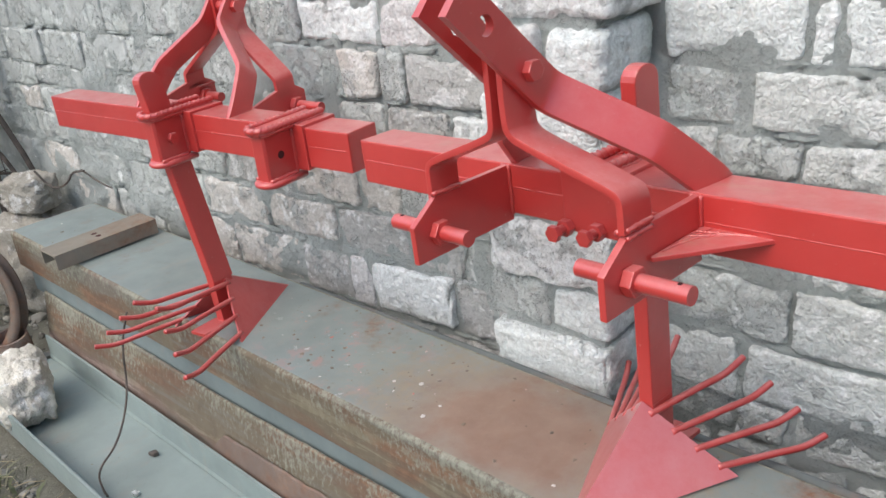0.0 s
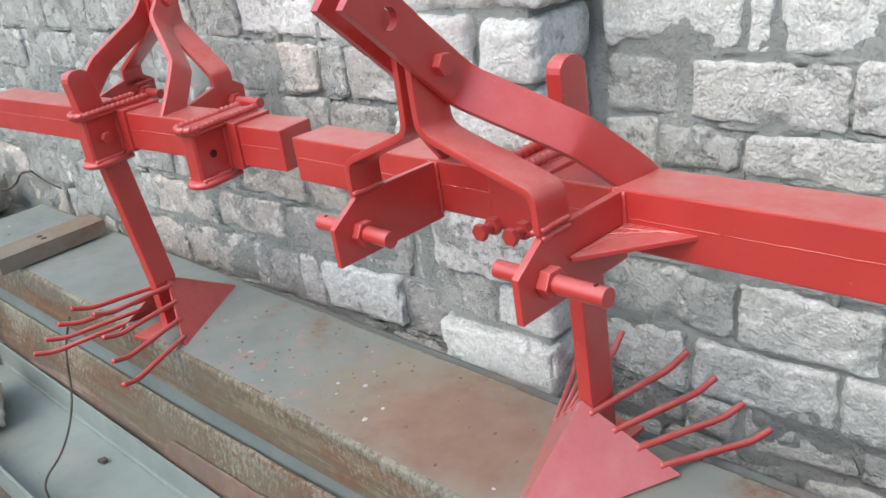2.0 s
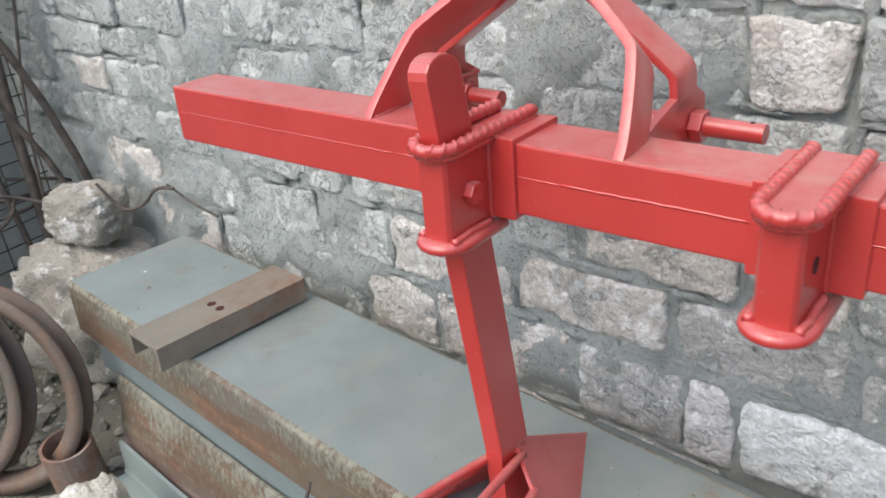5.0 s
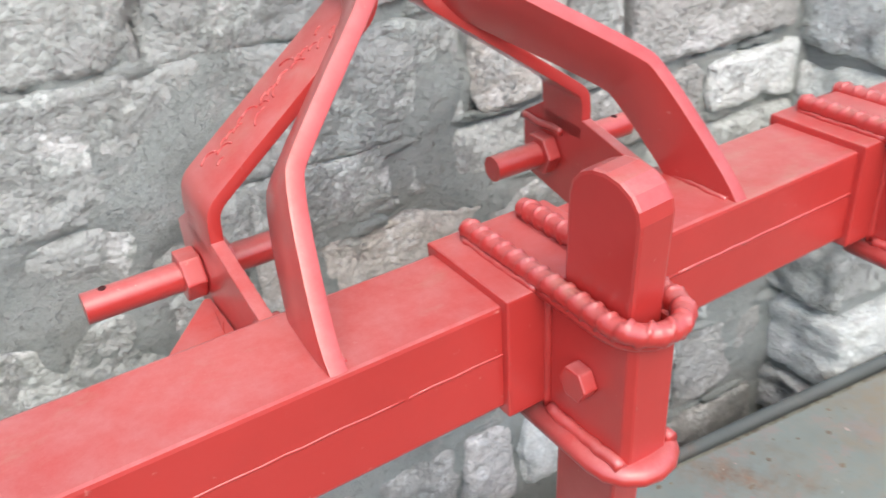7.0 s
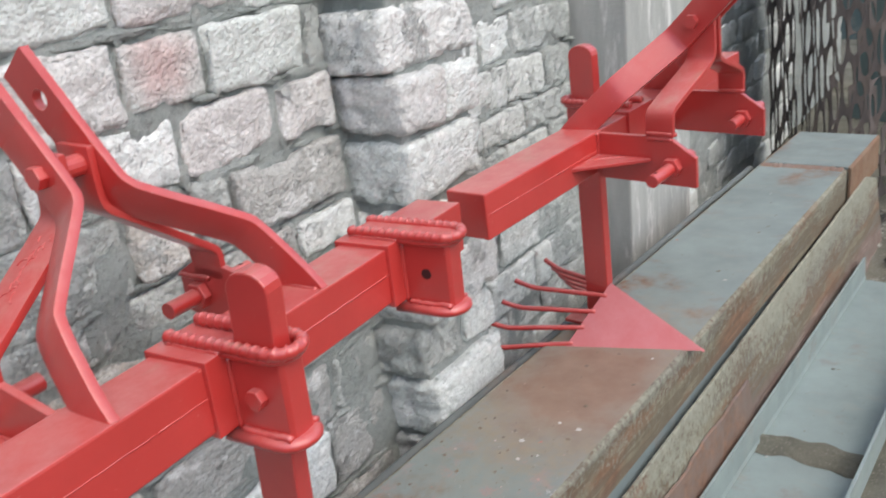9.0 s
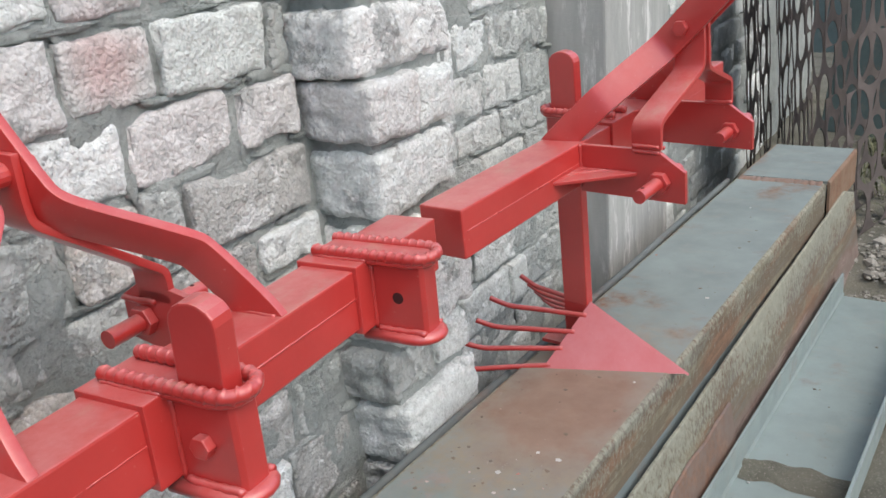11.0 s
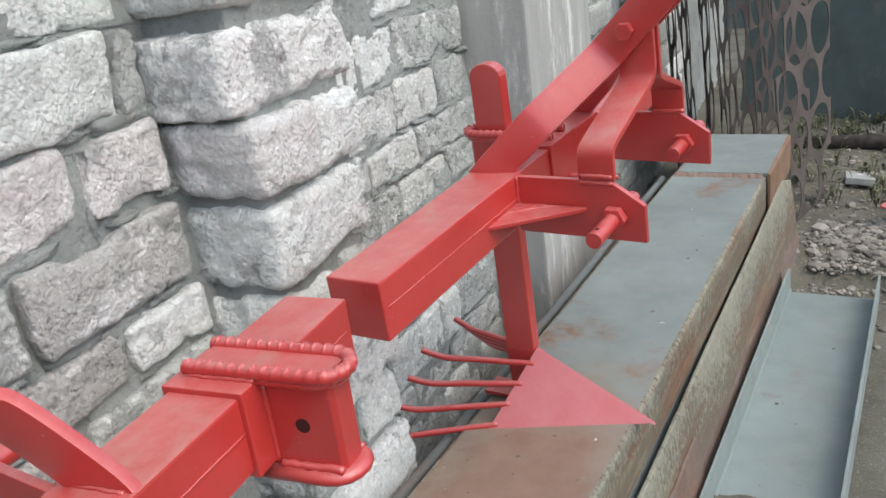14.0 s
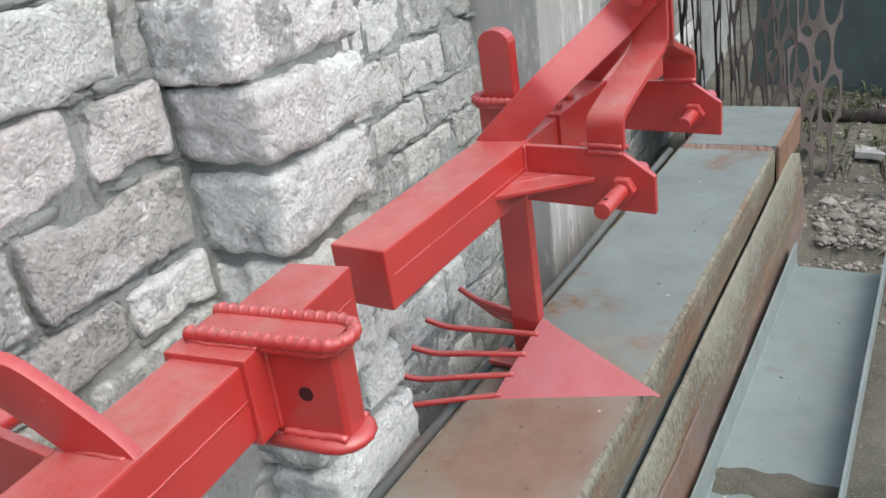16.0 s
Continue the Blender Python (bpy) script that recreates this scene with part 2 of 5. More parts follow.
def link_head(bm, c, e, w, down, rise_by, half, hole):
    """The bored end of a flat bar: c is the hole's centre, e along the bar, w across it."""
    angles = sorted([2 * math.pi * k / 24 for k in range(24)] + [math.atan2(q, p) % (2 * math.pi) for p in (half, -half) for q in (rise_by, -down)])
    sheets = []
    for d in (-0.006, 0.006):
        outer, inner = [], []
        for a in angles:
            u, v = math.cos(a), math.sin(a)
            q = min(half / max(abs(u), 1e-6), (rise_by if v > 0 else down) / max(abs(v), 1e-6))
            top = c + Vector((d, 0, 0))
            outer.append(bm.verts.new(top + w * q * u + e * q * v))
            inner.append(bm.verts.new(top + (w * u + e * v) * hole))
        sheets.append((outer, inner))
    n = len(angles)
    for k in range(n):
        j = (k + 1) % n
        (o0, i0), (o1, i1) = sheets
        bm.faces.new((o0[k], o0[j], i0[j], i0[k]))
        bm.faces.new((o1[j], o1[k], i1[k], i1[j]))
        bm.faces.new((i0[k], i0[j], i1[j], i1[k]))
        if max(math.sin(angles[k]), math.sin(angles[j])) > -0.764:
            bm.faces.new((o0[j], o0[k], o1[k], o1[j]))


def arm(s, lean, knee, half, foot):
    """One mast arm: a flat bar that leans forward and bends in to the middle at its two folds."""
    e = Vector((0, math.sin(lean), math.cos(lean)))
    base = Vector((0, -0.004, BEAM / 2))
    line = [(foot, -0.03), (foot, 0.0), (knee, 0.090), (knee - 0.011, 0.106), (half + 0.016, 0.186), (half + 0.003, 0.202), (half, 0.217), (half, 0.308)]
    pts = smooth_line([base + e * h + Vector((s * x, 0, 0)) for x, h in line], 2)
    bm = bar(pts, (0, math.cos(lean), -math.sin(lean)), 0.054, 0.012, 0)
    last = max(bm.faces, key=lambda f: f.calc_center_median().dot(e))
    bmesh.ops.delete(bm, geom=[last], context="FACES_ONLY")
    bevel(bm, 0.002, 2, 50)
    link_head(bm, base + e * 0.340 + Vector((s * half, 0, 0)), e, Vector((0, math.cos(lean), -math.sin(lean))), 0.032, 0.055, 0.027, 0.0125)
    bmesh.ops.bisect_plane(bm, geom=bm.verts[:] + bm.edges[:] + bm.faces[:], plane_co=(0, 0, BEAM / 2), plane_no=(0, 0, -1), clear_outer=True)
    bmesh.ops.holes_fill(bm, edges=[ed for ed in bm.edges if ed.is_boundary])
    return bm, base + e * 0.340, base + e * 0.250


def welds(points, radius, seed):
    """An uneven weld bead along a polyline."""
    rnd = random.Random(seed)
    line = []
    for p, q in zip(points, points[1:]):
        p, q = Vector(p), Vector(q)
        n = max(2, int((q - p).length / 0.006))
        line += [p.lerp(q, k / n) + Vector([rnd.uniform(-0.0009, 0.0009) for _ in range(3)]) for k in range(n)]
    return tube(line + [Vector(points[-1])], radius, 7)


def implement(name, m, label, mid, clamp_x, second=None, tilt=0.0, lean=45, knee=0.132, hitch=(1.0, 0.0), top=0.170, lift=0.0, bolts=False, half=0.022, fold=0.0, shear=0.0, skew=0.0, drop=0.0, feet=(0.160, 0.160)):
    """mid: the mast's place along the beam; clamp_x: the shank's; tilt: the shank's lean in its pocket."""
    root = tagged(empty(name, m), label, "farm implement", "red potato diggers")
    b = BEAM / 2
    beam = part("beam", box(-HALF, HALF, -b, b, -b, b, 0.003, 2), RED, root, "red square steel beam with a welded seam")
    for y in (-b + 0.0006, b - 0.0006):
        seam = bmesh.new()
        rnd = random.Random(5)
        x = -HALF + 0.01
        while x < HALF - 0.02:
            n = min(rnd.uniform(0.10, 0.30), HALF - 0.01 - x)
            line = [(x + n * k / 14, y, 0.003 + rnd.uniform(-0.0004, 0.0004)) for k in range(15)]
            tube(line, rnd.uniform(0.0011, 0.0017), 8, seam)
            x += n + rnd.choice((0.0, 0.0, 0.004))
        part("weld_seam", seam, RED, beam, "", True)
    for s in (-1, 1):
        bm, hole, bolt = arm(s, radians(lean), knee + s * skew, half, feet[s > 0])
        bmesh.ops.translate(bm, verts=bm.verts, vec=(mid, 0, 0))
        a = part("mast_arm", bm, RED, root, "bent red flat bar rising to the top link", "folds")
        lo, hi = sorted((mid + s * (half + 0.006), mid + s * (half + 0.018)))
        part("bolt_head", hexagon(lo, hi, bolt.y, bolt.z, 0.014), RED, a)
        x = mid + s * (feet[s > 0] - 0.002)
        part("weld_bead", welds([(x - s * 0.005, -0.03, b), (x - s * 0.005, 0.03, b)], 0.0028, 3), RED, a, "", True)
        # brace from the hitch plate to the mast
        line = [(s * 0.163, 0.168, 0.036 - drop), (s * 0.163, 0.168, 0.070 - drop), (s * 0.160, 0.168, 0.080 - drop), (s * 0.150, 0.169, 0.088 - drop), (s * (half + 0.008), 0.178, 0.132 + fold), (s * (half - 0.006), 0.181, 0.142 + fold), (s * (half - 0.0112), 0.183, 0.156 + fold)]
        line = [(mid + p[0], p[1] + 0.12 * (hitch[0] - 1), p[2] + 0.12 * hitch[1]) for p in line] + [(mid + s * (half - 0.0112), bolt.y + 0.008, bolt.z + 0.022)]
        bm = bar(smooth_line(line, 2), (0, 1, 0.06), 0.054, 0.010)
        br = part("brace", bm, RED, root, "", "folds")
        part("weld_bead", welds([(mid + s * 0.157, 0.142, b), (mid + s * 0.157, 0.196, b)], 0.0038, 8), RED, br, "", True)
        for dz in (-0.006, 0.004) if not drop else ():
            part("weld_bead", welds([(mid + s * 0.1685, 0.143, b + dz + 0.02 * hitch[1]), (mid + s * 0.1685, 0.192, b + dz + 0.04 * hitch[1])], 0.0034, 12), RED, br, "", True)
        if drop and s < 0:
            rnd = random.Random(6)
            a, c = Vector(line[3]), Vector(line[4])
            along = (c - a).normalized()
            across = Vector((0, 1, 0.06)).normalized()
            out = along.cross(across).normalized()
            out = out if out.z > 0 else -out
            for k in range(22):
                q = a.lerp(c, 0.05 + 0.043 * k) + across * rnd.uniform(-0.012, 0.012) + out * 0.0051
                r0, turn = rnd.uniform(0.004, 0.009), rnd.uniform(-0.6, 1.2)
                scroll = tube([q + along * r0 * math.cos(turn + 0.45 * g) + across * r0 * math.sin(turn + 0.45 * g) for g in range(6)], 0.0010, 5)
                part("raised_mark", scroll, RED, br, "", True)
        # hitch plate with its pin
        px = mid + s * 0.163
        out = [(b - 0.001, b - 0.002), (0.186, b - 0.002), (0.237, 0.003), (0.237, -0.053), (b - 0.001, -0.05)]
        out = [(b + (y - b) * hitch[0], z + (y - b) * hitch[1]) for y, z in out]
        py, pz = b + 0.153 * hitch[0], -0.016 + 0.153 * hitch[1]
        plate = part("hitch_plate", prism(out, 0, px - 0.005, px + 0.005, 0.0012), RED, root)
        ends = (mid + s * 0.096, mid + s * 0.252)
        pin = part("hitch_pin", tube([(ends[0], py, pz), (ends[1], py, pz)], 0.0115, 20), RED, plate, "red pin with a cotter hole", "folds")
        # dark disc painted on the pin for the cotter hole's shade
        part("cotter_hole_disc", tube([(mid + s * 0.237, py, pz + 0.0108), (mid + s * 0.237, py, pz + 0.0118)], 0.003, 10), HOLE_SHADE, pin)
        for near, far in ((0.1685, 0.184), (0.1575, 0.144)):
            lo, hi = sorted((mid + s * near, mid + s * far))
            part("nut", hexagon(lo, hi, py, pz, 0.0195), RED, plate)
        for side in (-1, 1):
            part("weld_bead", welds([(px + side * 0.006, b + 0.001, b - 0.002), (px + side * 0.006, b + 0.001, -b)], 0.0032, 4 + side), RED, plate, "", True)
        gx = px + s * 0.006
        gus = [(gx, 0.037), (gx, 0.150), (gx + s * 0.004, 0.152), (gx + s * 0.097, 0.04)]
        g = part("gusset", prism(gus, 2, -0.009, -0.003, 0.001), RED, root, "red ribbed gusset plate")
        ribs = bmesh.new()
        for k in range(1, 6):
            f0 = k / 6
            tube([(gx + s * 0.004, 0.04 + 0.11 * f0, -0.0028), (gx + s * 0.09 * (1 - f0), 0.042, -0.0028)], 0.0011, 5, ribs)
        part("rib", ribs, RED, g)
    part("mast_spacer", tube([(mid - half - 0.002, bolt.y, bolt.z), (mid + half + 0.002, bolt.y, bolt.z)], 0.013, 16), RED, root)
    sleeve(root, clamp_x, True, bolts)
    if second is not None:
        sleeve(root, second, False)
    tool = shank_and_share(root, top, lift, shear)
    pivot = Matrix.Translation((clamp_x, -0.08, 0))
    tool.matrix_local = pivot @ Matrix.Rotation(tilt, 4, "Y") @ Matrix.Translation((0, 0.08, 0))
    return root


def shank_and_share(root, top, lift, shear):
    """shear: how far the shank leans along y in its pocket, per unit of height."""
    outline = [(-0.109, -0.37 + lift), (-0.052, -0.37 + lift), (-0.052, top - 0.025)]
    for k in range(0, 9):
        a = math.pi * k / 8
        outline.append((-0.0805 + 0.0285 * math.cos(a), top - 0.022 + 0.022 * math.sin(a)))
    outline.append((-0.109, top - 0.025))
    outline = [(y - shear * z, z) for y, z in outline]
    shank = part("shank", prism(outline, 0, -0.0128, 0.0128, 0.0025), RED, root, "upright red shank of flat bar")
    up = Vector((0, 0.22 * shear, lift))
    apex, tip = Vector((0.004, -0.048 - 0.08 * shear, -0.362)) + up, Vector((0, 0.172 - 0.26 * shear, -0.486)) + up
    for s in (-1, 1):
        wing = Vector((s * 0.130, -0.108 - 0.33 * shear, -0.485)) + up
        bm = bmesh.new()
        n = (tip - apex).cross(wing - apex).normalized()
        n = n if n.z > 0 else -n
        top = [bm.verts.new(v) for v in (apex, tip, wing)]
        low = [bm.verts.new(v - n * 0.005) for v in (apex, tip, wing)]
        bm.faces.new(top)
        bm.faces.new(low)
        for i in range(3):
            j = (i + 1) % 3
            bm.faces.new((top[i], top[j], low[j], low[i]))
        bmesh.ops.recalc_face_normals(bm, faces=bm.faces)
        # the unsheared share gets the red copy with painted sky sheen
        blade = part("share_blade", bm, RED if shear else SHEEN_RED, shank, "red triangular share blade" if shear else "red triangular share blade with painted pale sheen")
        for k in range(4):
            u = 0.14 + 0.24 * k + (0.05 if s > 0 and not shear else 0.0)
            p = apex.lerp(wing, u) - n * 0.004
            if shear:
                d = Vector((s * (0.10 + 0.28 * u), -1.0, -0.02 + 0.16 * (1 - u)))
            elif s < 0:
                d = Vector((-0.17 - 0.28 * u, -1.04, 0.06 - 0.26 * u))
            else:
                d = Vector((0.19 + 0.36 * u, -1.0, 0.09 - 0.15 * u))
            d.normalize()
            # straight, with the last inches bent up a little
            line = smooth_line([p + d * -0.012, p + d * 0.10, p + d * 0.155 - Vector((0, 0, 0.002)), p + d * 0.178 + Vector((0, 0, 0.002)), p + d * 0.208 + Vector((0, 0, 0.012))], 2)
            part("tine", tube(line, 0.0060, 8), RED, blade, "", True)
    part("foot", box(-0.026, 0.026, -0.165 + up.y, -0.05 + up.y, -0.476 + lift, -0.468 + lift, 0.001), RED, shank)
    part("share_post", box(-0.012, 0.012, -0.109 + 1.6 * up.y, -0.055 + 1.6 * up.y, -0.475 + lift, -0.36 + lift, 0.001), RED, shank)
    return shank


implement("digger", pose(-0.350, -0.294, 0.461, 0, 0, 2.9), "red tractor-mounted potato digger standing on steel channels, hitch to the wall", 0.003, 0.012, 0.363, radians(-3.5), 38, 0.146, (0.80, 0.205), 0.143, 0.006, half=0.030, fold=0.016, shear=0.10, skew=0.010, drop=0.021, feet=(0.152, 0.176))
implement("digger", pose(0.759, -0.346, 0.485, 0, -2.9, -6.84) @ pose(0, 0, 0, 0, 0, 180), "red potato digger turned hitch outwards on steel channels", 0.0, 0.0, lift=-0.006, bolts=True)
# ---- ground ----
GROUND = -0.43


def gravel_mat():
    m = mat("dirt_and_gravel", (0.2, 0.18, 0.15), 0.95)
    t = Tree(m)
    pos = t.place()
    c = t.ramp(t.noise(5, 8, 0.65, at=pos), (0.3, (0.085, 0.085, 0.064)), (0.7, (0.195, 0.192, 0.152)))
    c = t.mix(t.mask(t.noise(150, 4, 0.65, at=pos), 0.56, 0.72), c, (0.28, 0.265, 0.23))
    t.color(c)
    t.bump(t.noise(40, 8, 0.7, at=pos), 0.8, 0.012)
    return m


def rise(x, y):
    """Height of the ground over its level."""
    if abs(x) > 8 or abs(y) > 5:
        return 0.0
    if -1.5 < x < 2.35 and -0.95 < y < 0.1:
        return -0.008
    heap = 0.05 * math.exp(-((x - 2.55) ** 2 + (y + 0.95) ** 2) / 0.12)
    return 0.018 * noise.noise((x * 2.2, y * 2.2, 0)) + 0.012 * noise.noise((x * 7, y * 7, 3)) + heap


def ground():
    bm = bmesh.new()
    xs = [-120, -40, -15, -6] + [-4 + 0.08 * k for k in range(126)] + [8, 15, 40, 120]
    ys = [-120, -40, -15, -6] + [-3.5 + 0.08 * k for k in range(57)] + [3, 15, 40, 120]
    grid = [[bm.verts.new((x, y, GROUND + rise(x, y))) for y in ys] for x in xs]
    for i in range(len(xs) - 1):
        for j in range(len(ys) - 1):
            bm.faces.new((grid[i][j], grid[i + 1][j], grid[i + 1][j + 1], grid[i][j + 1]))
    return tagged(obj("ground", bm, gravel_mat(), smooth=True), "bare dirt with gravel and straw", "ground", kind="structure")


ground()

# ---- masonry: courses of rough blocks, joints along x, tones w white, g smeared grey, p pinkish, d dark ----
WALL_LO, WALL_HI, WALL_TOP = -2.45, 6.0, 2.6


def ledges(t, pos, scale):
    """A height in four sharp-edged layers, as of flaked render."""
    return t.ramp(t.noise(scale, 9, 0.70, at=pos), (0.40, (0, 0, 0)), (0.415, (0.33,) * 3), (0.485, (0.36,) * 3), (0.50, (0.66,) * 3), (0.57, (0.7,) * 3), (0.585, (1, 1, 1)))


def stone_mat(name, tones, smear, warm_amount, stained=False):
    m = mat(name, tones[0], 0.93)
    t = Tree(m)
    pos, rnd = t.place(), t.random()
    base = t.ramp(rnd, *[(k / (len(tones) - 1), c) for k, c in enumerate(tones)])
    edge = 0.63 - 0.26 * smear
    patch = t.mask(t.noise(13, 9, 0.68, at=pos), edge, edge + 0.07)
    cement = t.ramp(t.noise(16, 7, 0.65, at=pos), (0.3, (0.40, 0.43, 0.42)), (0.7, (0.56, 0.595, 0.58)))
    warm = t.mask(t.noise(11, 5, at=pos), 0.5, 0.75)
    c = t.mix(t.maths("MULTIPLY", warm, warm_amount), base, (0.60, 0.51, 0.44))
    pale = t.mask(t.noise(18, 8, 0.72, at=pos), 0.54, 0.60)
    c = t.mix(t.maths("MULTIPLY", pale, 0.55), c, (0.90, 0.92, 0.915))
    mottle = t.ramp(t.noise(48, 7, 0.72, at=pos), (0.36, (0.82, 0.825, 0.82)), (0.48, (1.0, 1.0, 1.0)), (0.64, (1.08, 1.08, 1.08)))
    c = t.mix(0.8, c, mottle, "MULTIPLY")
    grain = t.ramp(t.noise(170, 5, 0.7, at=pos), (0.34, (0.80, 0.80, 0.795)), (0.47, (1.0, 1.0, 0.995)), (0.62, (1.12, 1.12, 1.12)))
    c = t.mix(0.6, c, grain, "MULTIPLY")
    crumb = t.n.new("ShaderNodeTexVoronoi")
    crumb.inputs["Scale"].default_value = 130
    warped = t.n.new("ShaderNodeVectorMath")
    warped.operation = "MULTIPLY_ADD"
    wobble = t.put("ShaderNodeTexNoise", Scale=40.0, Detail=3.0)
    t.l.new(pos, wobble.inputs["Vector"])
    t.l.new(wobble.outputs["Color"], warped.inputs[0])
    warped.inputs[1].default_value = (0.02, 0.02, 0.02)
    t.l.new(pos, warped.inputs[2])
    t.l.new(warped.outputs[0], crumb.inputs["Vector"])
    cell = t.n.new("ShaderNodeSeparateColor")
    t.l.new(crumb.outputs["Color"], cell.inputs[0])
    c = t.mix(0.5, c, t.ramp(cell.outputs[0], (0.0, (0.86, 0.86, 0.855)), (0.5, (1.0, 1.0, 1.0)), (1.0, (1.12, 1.12, 1.12))), "MULTIPLY")
    c = t.mix(t.maths("MULTIPLY", patch, 0.8), c, cement)
    if smear > 0.5:
        chips = t.mask(t.noise(9, 9, 0.72, at=pos, stretch=(1, 1, 0.7)), 0.61, 0.625)
        c = t.mix(t.maths("MULTIPLY", chips, 0.38), c, (0.74, 0.76, 0.74))
    pits = t.mask(t.noise(70, 4, 0.7, at=pos), 0.24, 0.32)
    c = t.mix(pits, t.mix(0.55, c, (0.20, 0.20, 0.195)), c)
    if stained:
        d = t.n.new("ShaderNodeVectorMath")
        d.operation = "DISTANCE"
        t.l.new(pos, d.inputs[0])
        d.inputs[1].default_value = (-0.055, 0.0, 0.765)
        blot = t.maths("MULTIPLY", t.ramp(d.outputs["Value"], (0.0, (1, 1, 1)), (0.09, (0, 0, 0))), t.noise(18, 5, at=pos))
        c = t.mix(t.maths("MULTIPLY", blot, 1.1), c, (0.62, 0.12, 0.10))
    t.color(c)
    n0 = t.bump(patch, 1.0, 0.004)
    n0 = t.bump(ledges(t, pos, 15), 0.8, 0.003, n0)
    n1 = t.bump(t.noise(40, 9, 0.76, at=pos), 0.7, 0.008, n0)
    n2 = t.bump(t.maths("MULTIPLY", crumb.outputs["Distance"], -1.0), 0.75, 0.0036, n1)
    n3 = t.bump(cell.outputs[1], 0.5, 0.0016, n2)
    t.bump(t.noise(260, 5, 0.7, at=pos), 0.5, 0.0020, n3)
    return m


def mortar_mat():
    m = mat("grey_mortar", (0.3, 0.3, 0.3), 0.95)
    t = Tree(m)
    pos = t.place()
    c = t.ramp(t.noise(6, 9, 0.65, at=pos), (0.3, (0.375, 0.42, 0.405)), (0.7, (0.52, 0.565, 0.55)))
    pale = t.mask(t.noise(14, 8, 0.72, at=pos), 0.58, 0.66)
    c = t.mix(t.maths("MULTIPLY", pale, 0.55), c, (0.62, 0.62, 0.60))
    c = t.mix(t.mask(t.noise(90, 5, 0.7, at=pos), 0.28, 0.42), t.mix(0.4, c, (0.13, 0.13, 0.13)), c)
    t.color(c)
    n0 = t.bump(ledges(t, pos, 11), 1.0, 0.007)
    n1 = t.bump(t.noise(26, 9, 0.76, at=pos), 1.0, 0.018, n0)
    n2 = t.bump(t.noise(95, 6, 0.7, at=pos), 0.7, 0.004, n1)
    t.bump(t.noise(380, 3, at=pos), 0.4, 0.001, n2)
    return m


MORTAR = mortar_mat()
TONES = {
    "w": stone_mat("white_limestone", [(0.68, 0.735, 0.715), (0.75, 0.80, 0.785), (0.80, 0.85, 0.845)], 0.14, 0.06),
    "p": stone_mat("pinkish_limestone", [(0.61, 0.64, 0.625), (0.68, 0.70, 0.69), (0.65, 0.64, 0.635)], -0.05, 0.18, True),
    "g": stone_mat("mortar_smeared_limestone", [(0.51, 0.555, 0.535), (0.59, 0.63, 0.61), (0.485, 0.53, 0.51)], 0.66, 0.08),
    "s": stone_mat("mortar_spattered_limestone", [(0.76, 0.79, 0.775), (0.81, 0.835, 0.83), (0.86, 0.885, 0.88)], 0.42, 0.08),
    "c": stone_mat("cream_limestone", [(0.56, 0.55, 0.51), (0.64, 0.63, 0.59), (0.60, 0.585, 0.545)], 0.26, 0.25),
    "k": stone_mat("dull_white_limestone", [(0.595, 0.635, 0.61), (0.665, 0.70, 0.675), (0.625, 0.66, 0.64)], 0.22, 0.12),
    "d": stone_mat("dark_grey_limestone", [(0.445, 0.455, 0.44), (0.505, 0.515, 0.50), (0.42, 0.43, 0.42)], 0.30, 0.06),
}


def face_y(x, z):
    """Where the wall's face stands: it leans back a little, and more so past the pilaster."""
    return (0.0 if x < 0.45 else 0.045) + 0.05 * max(z, 0)


def mortar_sheet(x0, x1, z0, z1, step, depth, seed):
    """The uneven mortar bed that the blocks stand out of, with a flat back."""
    bm = bmesh.new()
    nx, nz = int((x1 - x0) / step), int((z1 - z0) / step)
    grid = []
    for i in range(nx + 1):
        row = []
        for j in range(nz + 1):
            x, z = x0 + (x1 - x0) * i / nx, z0 + (z1 - z0) * j / nz
            smear = min(1.0, max(0.0, (-0.1 - x) / 0.5)) * min(1.0, max(0.0, (z - 0.16) / 0.12)) + min(1.0, max(0.0, (-0.85 - x) / 0.25))
            smear = min(1.0, smear)
            n = noise.fractal((x * 9 + seed, z * 9, 0.3), 1.0, 2.0, 5)
            bare = 1.0 if -0.2 < x < 0.4 and z > 0.4 else 0.0
            y = face_y(x, z) + 0.009 + 0.005 * bare - 0.003 * smear - n * (0.014 - 0.003 * bare + 0.009 * smear)
            row.append(bm.verts.new((x, y, z)))
        grid.append(row)
    for i in range(nx):
        for j in range(nz):
            bm.faces.new((grid[i][j], grid[i + 1][j], grid[i + 1][j + 1], grid[i][j + 1]))
    back = [[bm.verts.new((x, depth, z)) for z in (z0, z1)] for x in (x0, x1)]
    bm.faces.new((back[0][0], back[0][1], back[1][1], back[1][0]))
    bm.faces.new([r[-1] for r in grid] + [back[1][1], back[0][1]])
    bm.faces.new([r[0] for r in grid][::-1] + [back[0][0], back[1][0]])
    bm.faces.new(grid[0] + [back[0][1], back[0][0]])
    bm.faces.new(grid[-1][::-1] + [back[1][0], back[1][1]])
    return bm


wall = tagged(obj("wall_north", mortar_sheet(WALL_LO, WALL_HI, GROUND - 0.1, 1.5, 0.015, 0.45, 0), MORTAR, smooth=True), "rough wall of white limestone blocks in smeared grey mortar", "wall", kind="structure")
tagged(obj("wall_north_top", box(WALL_LO, WALL_HI, 0.09, 0.45, 1.5, WALL_TOP), MORTAR), "upper part of the block wall", "wall", kind="structure")


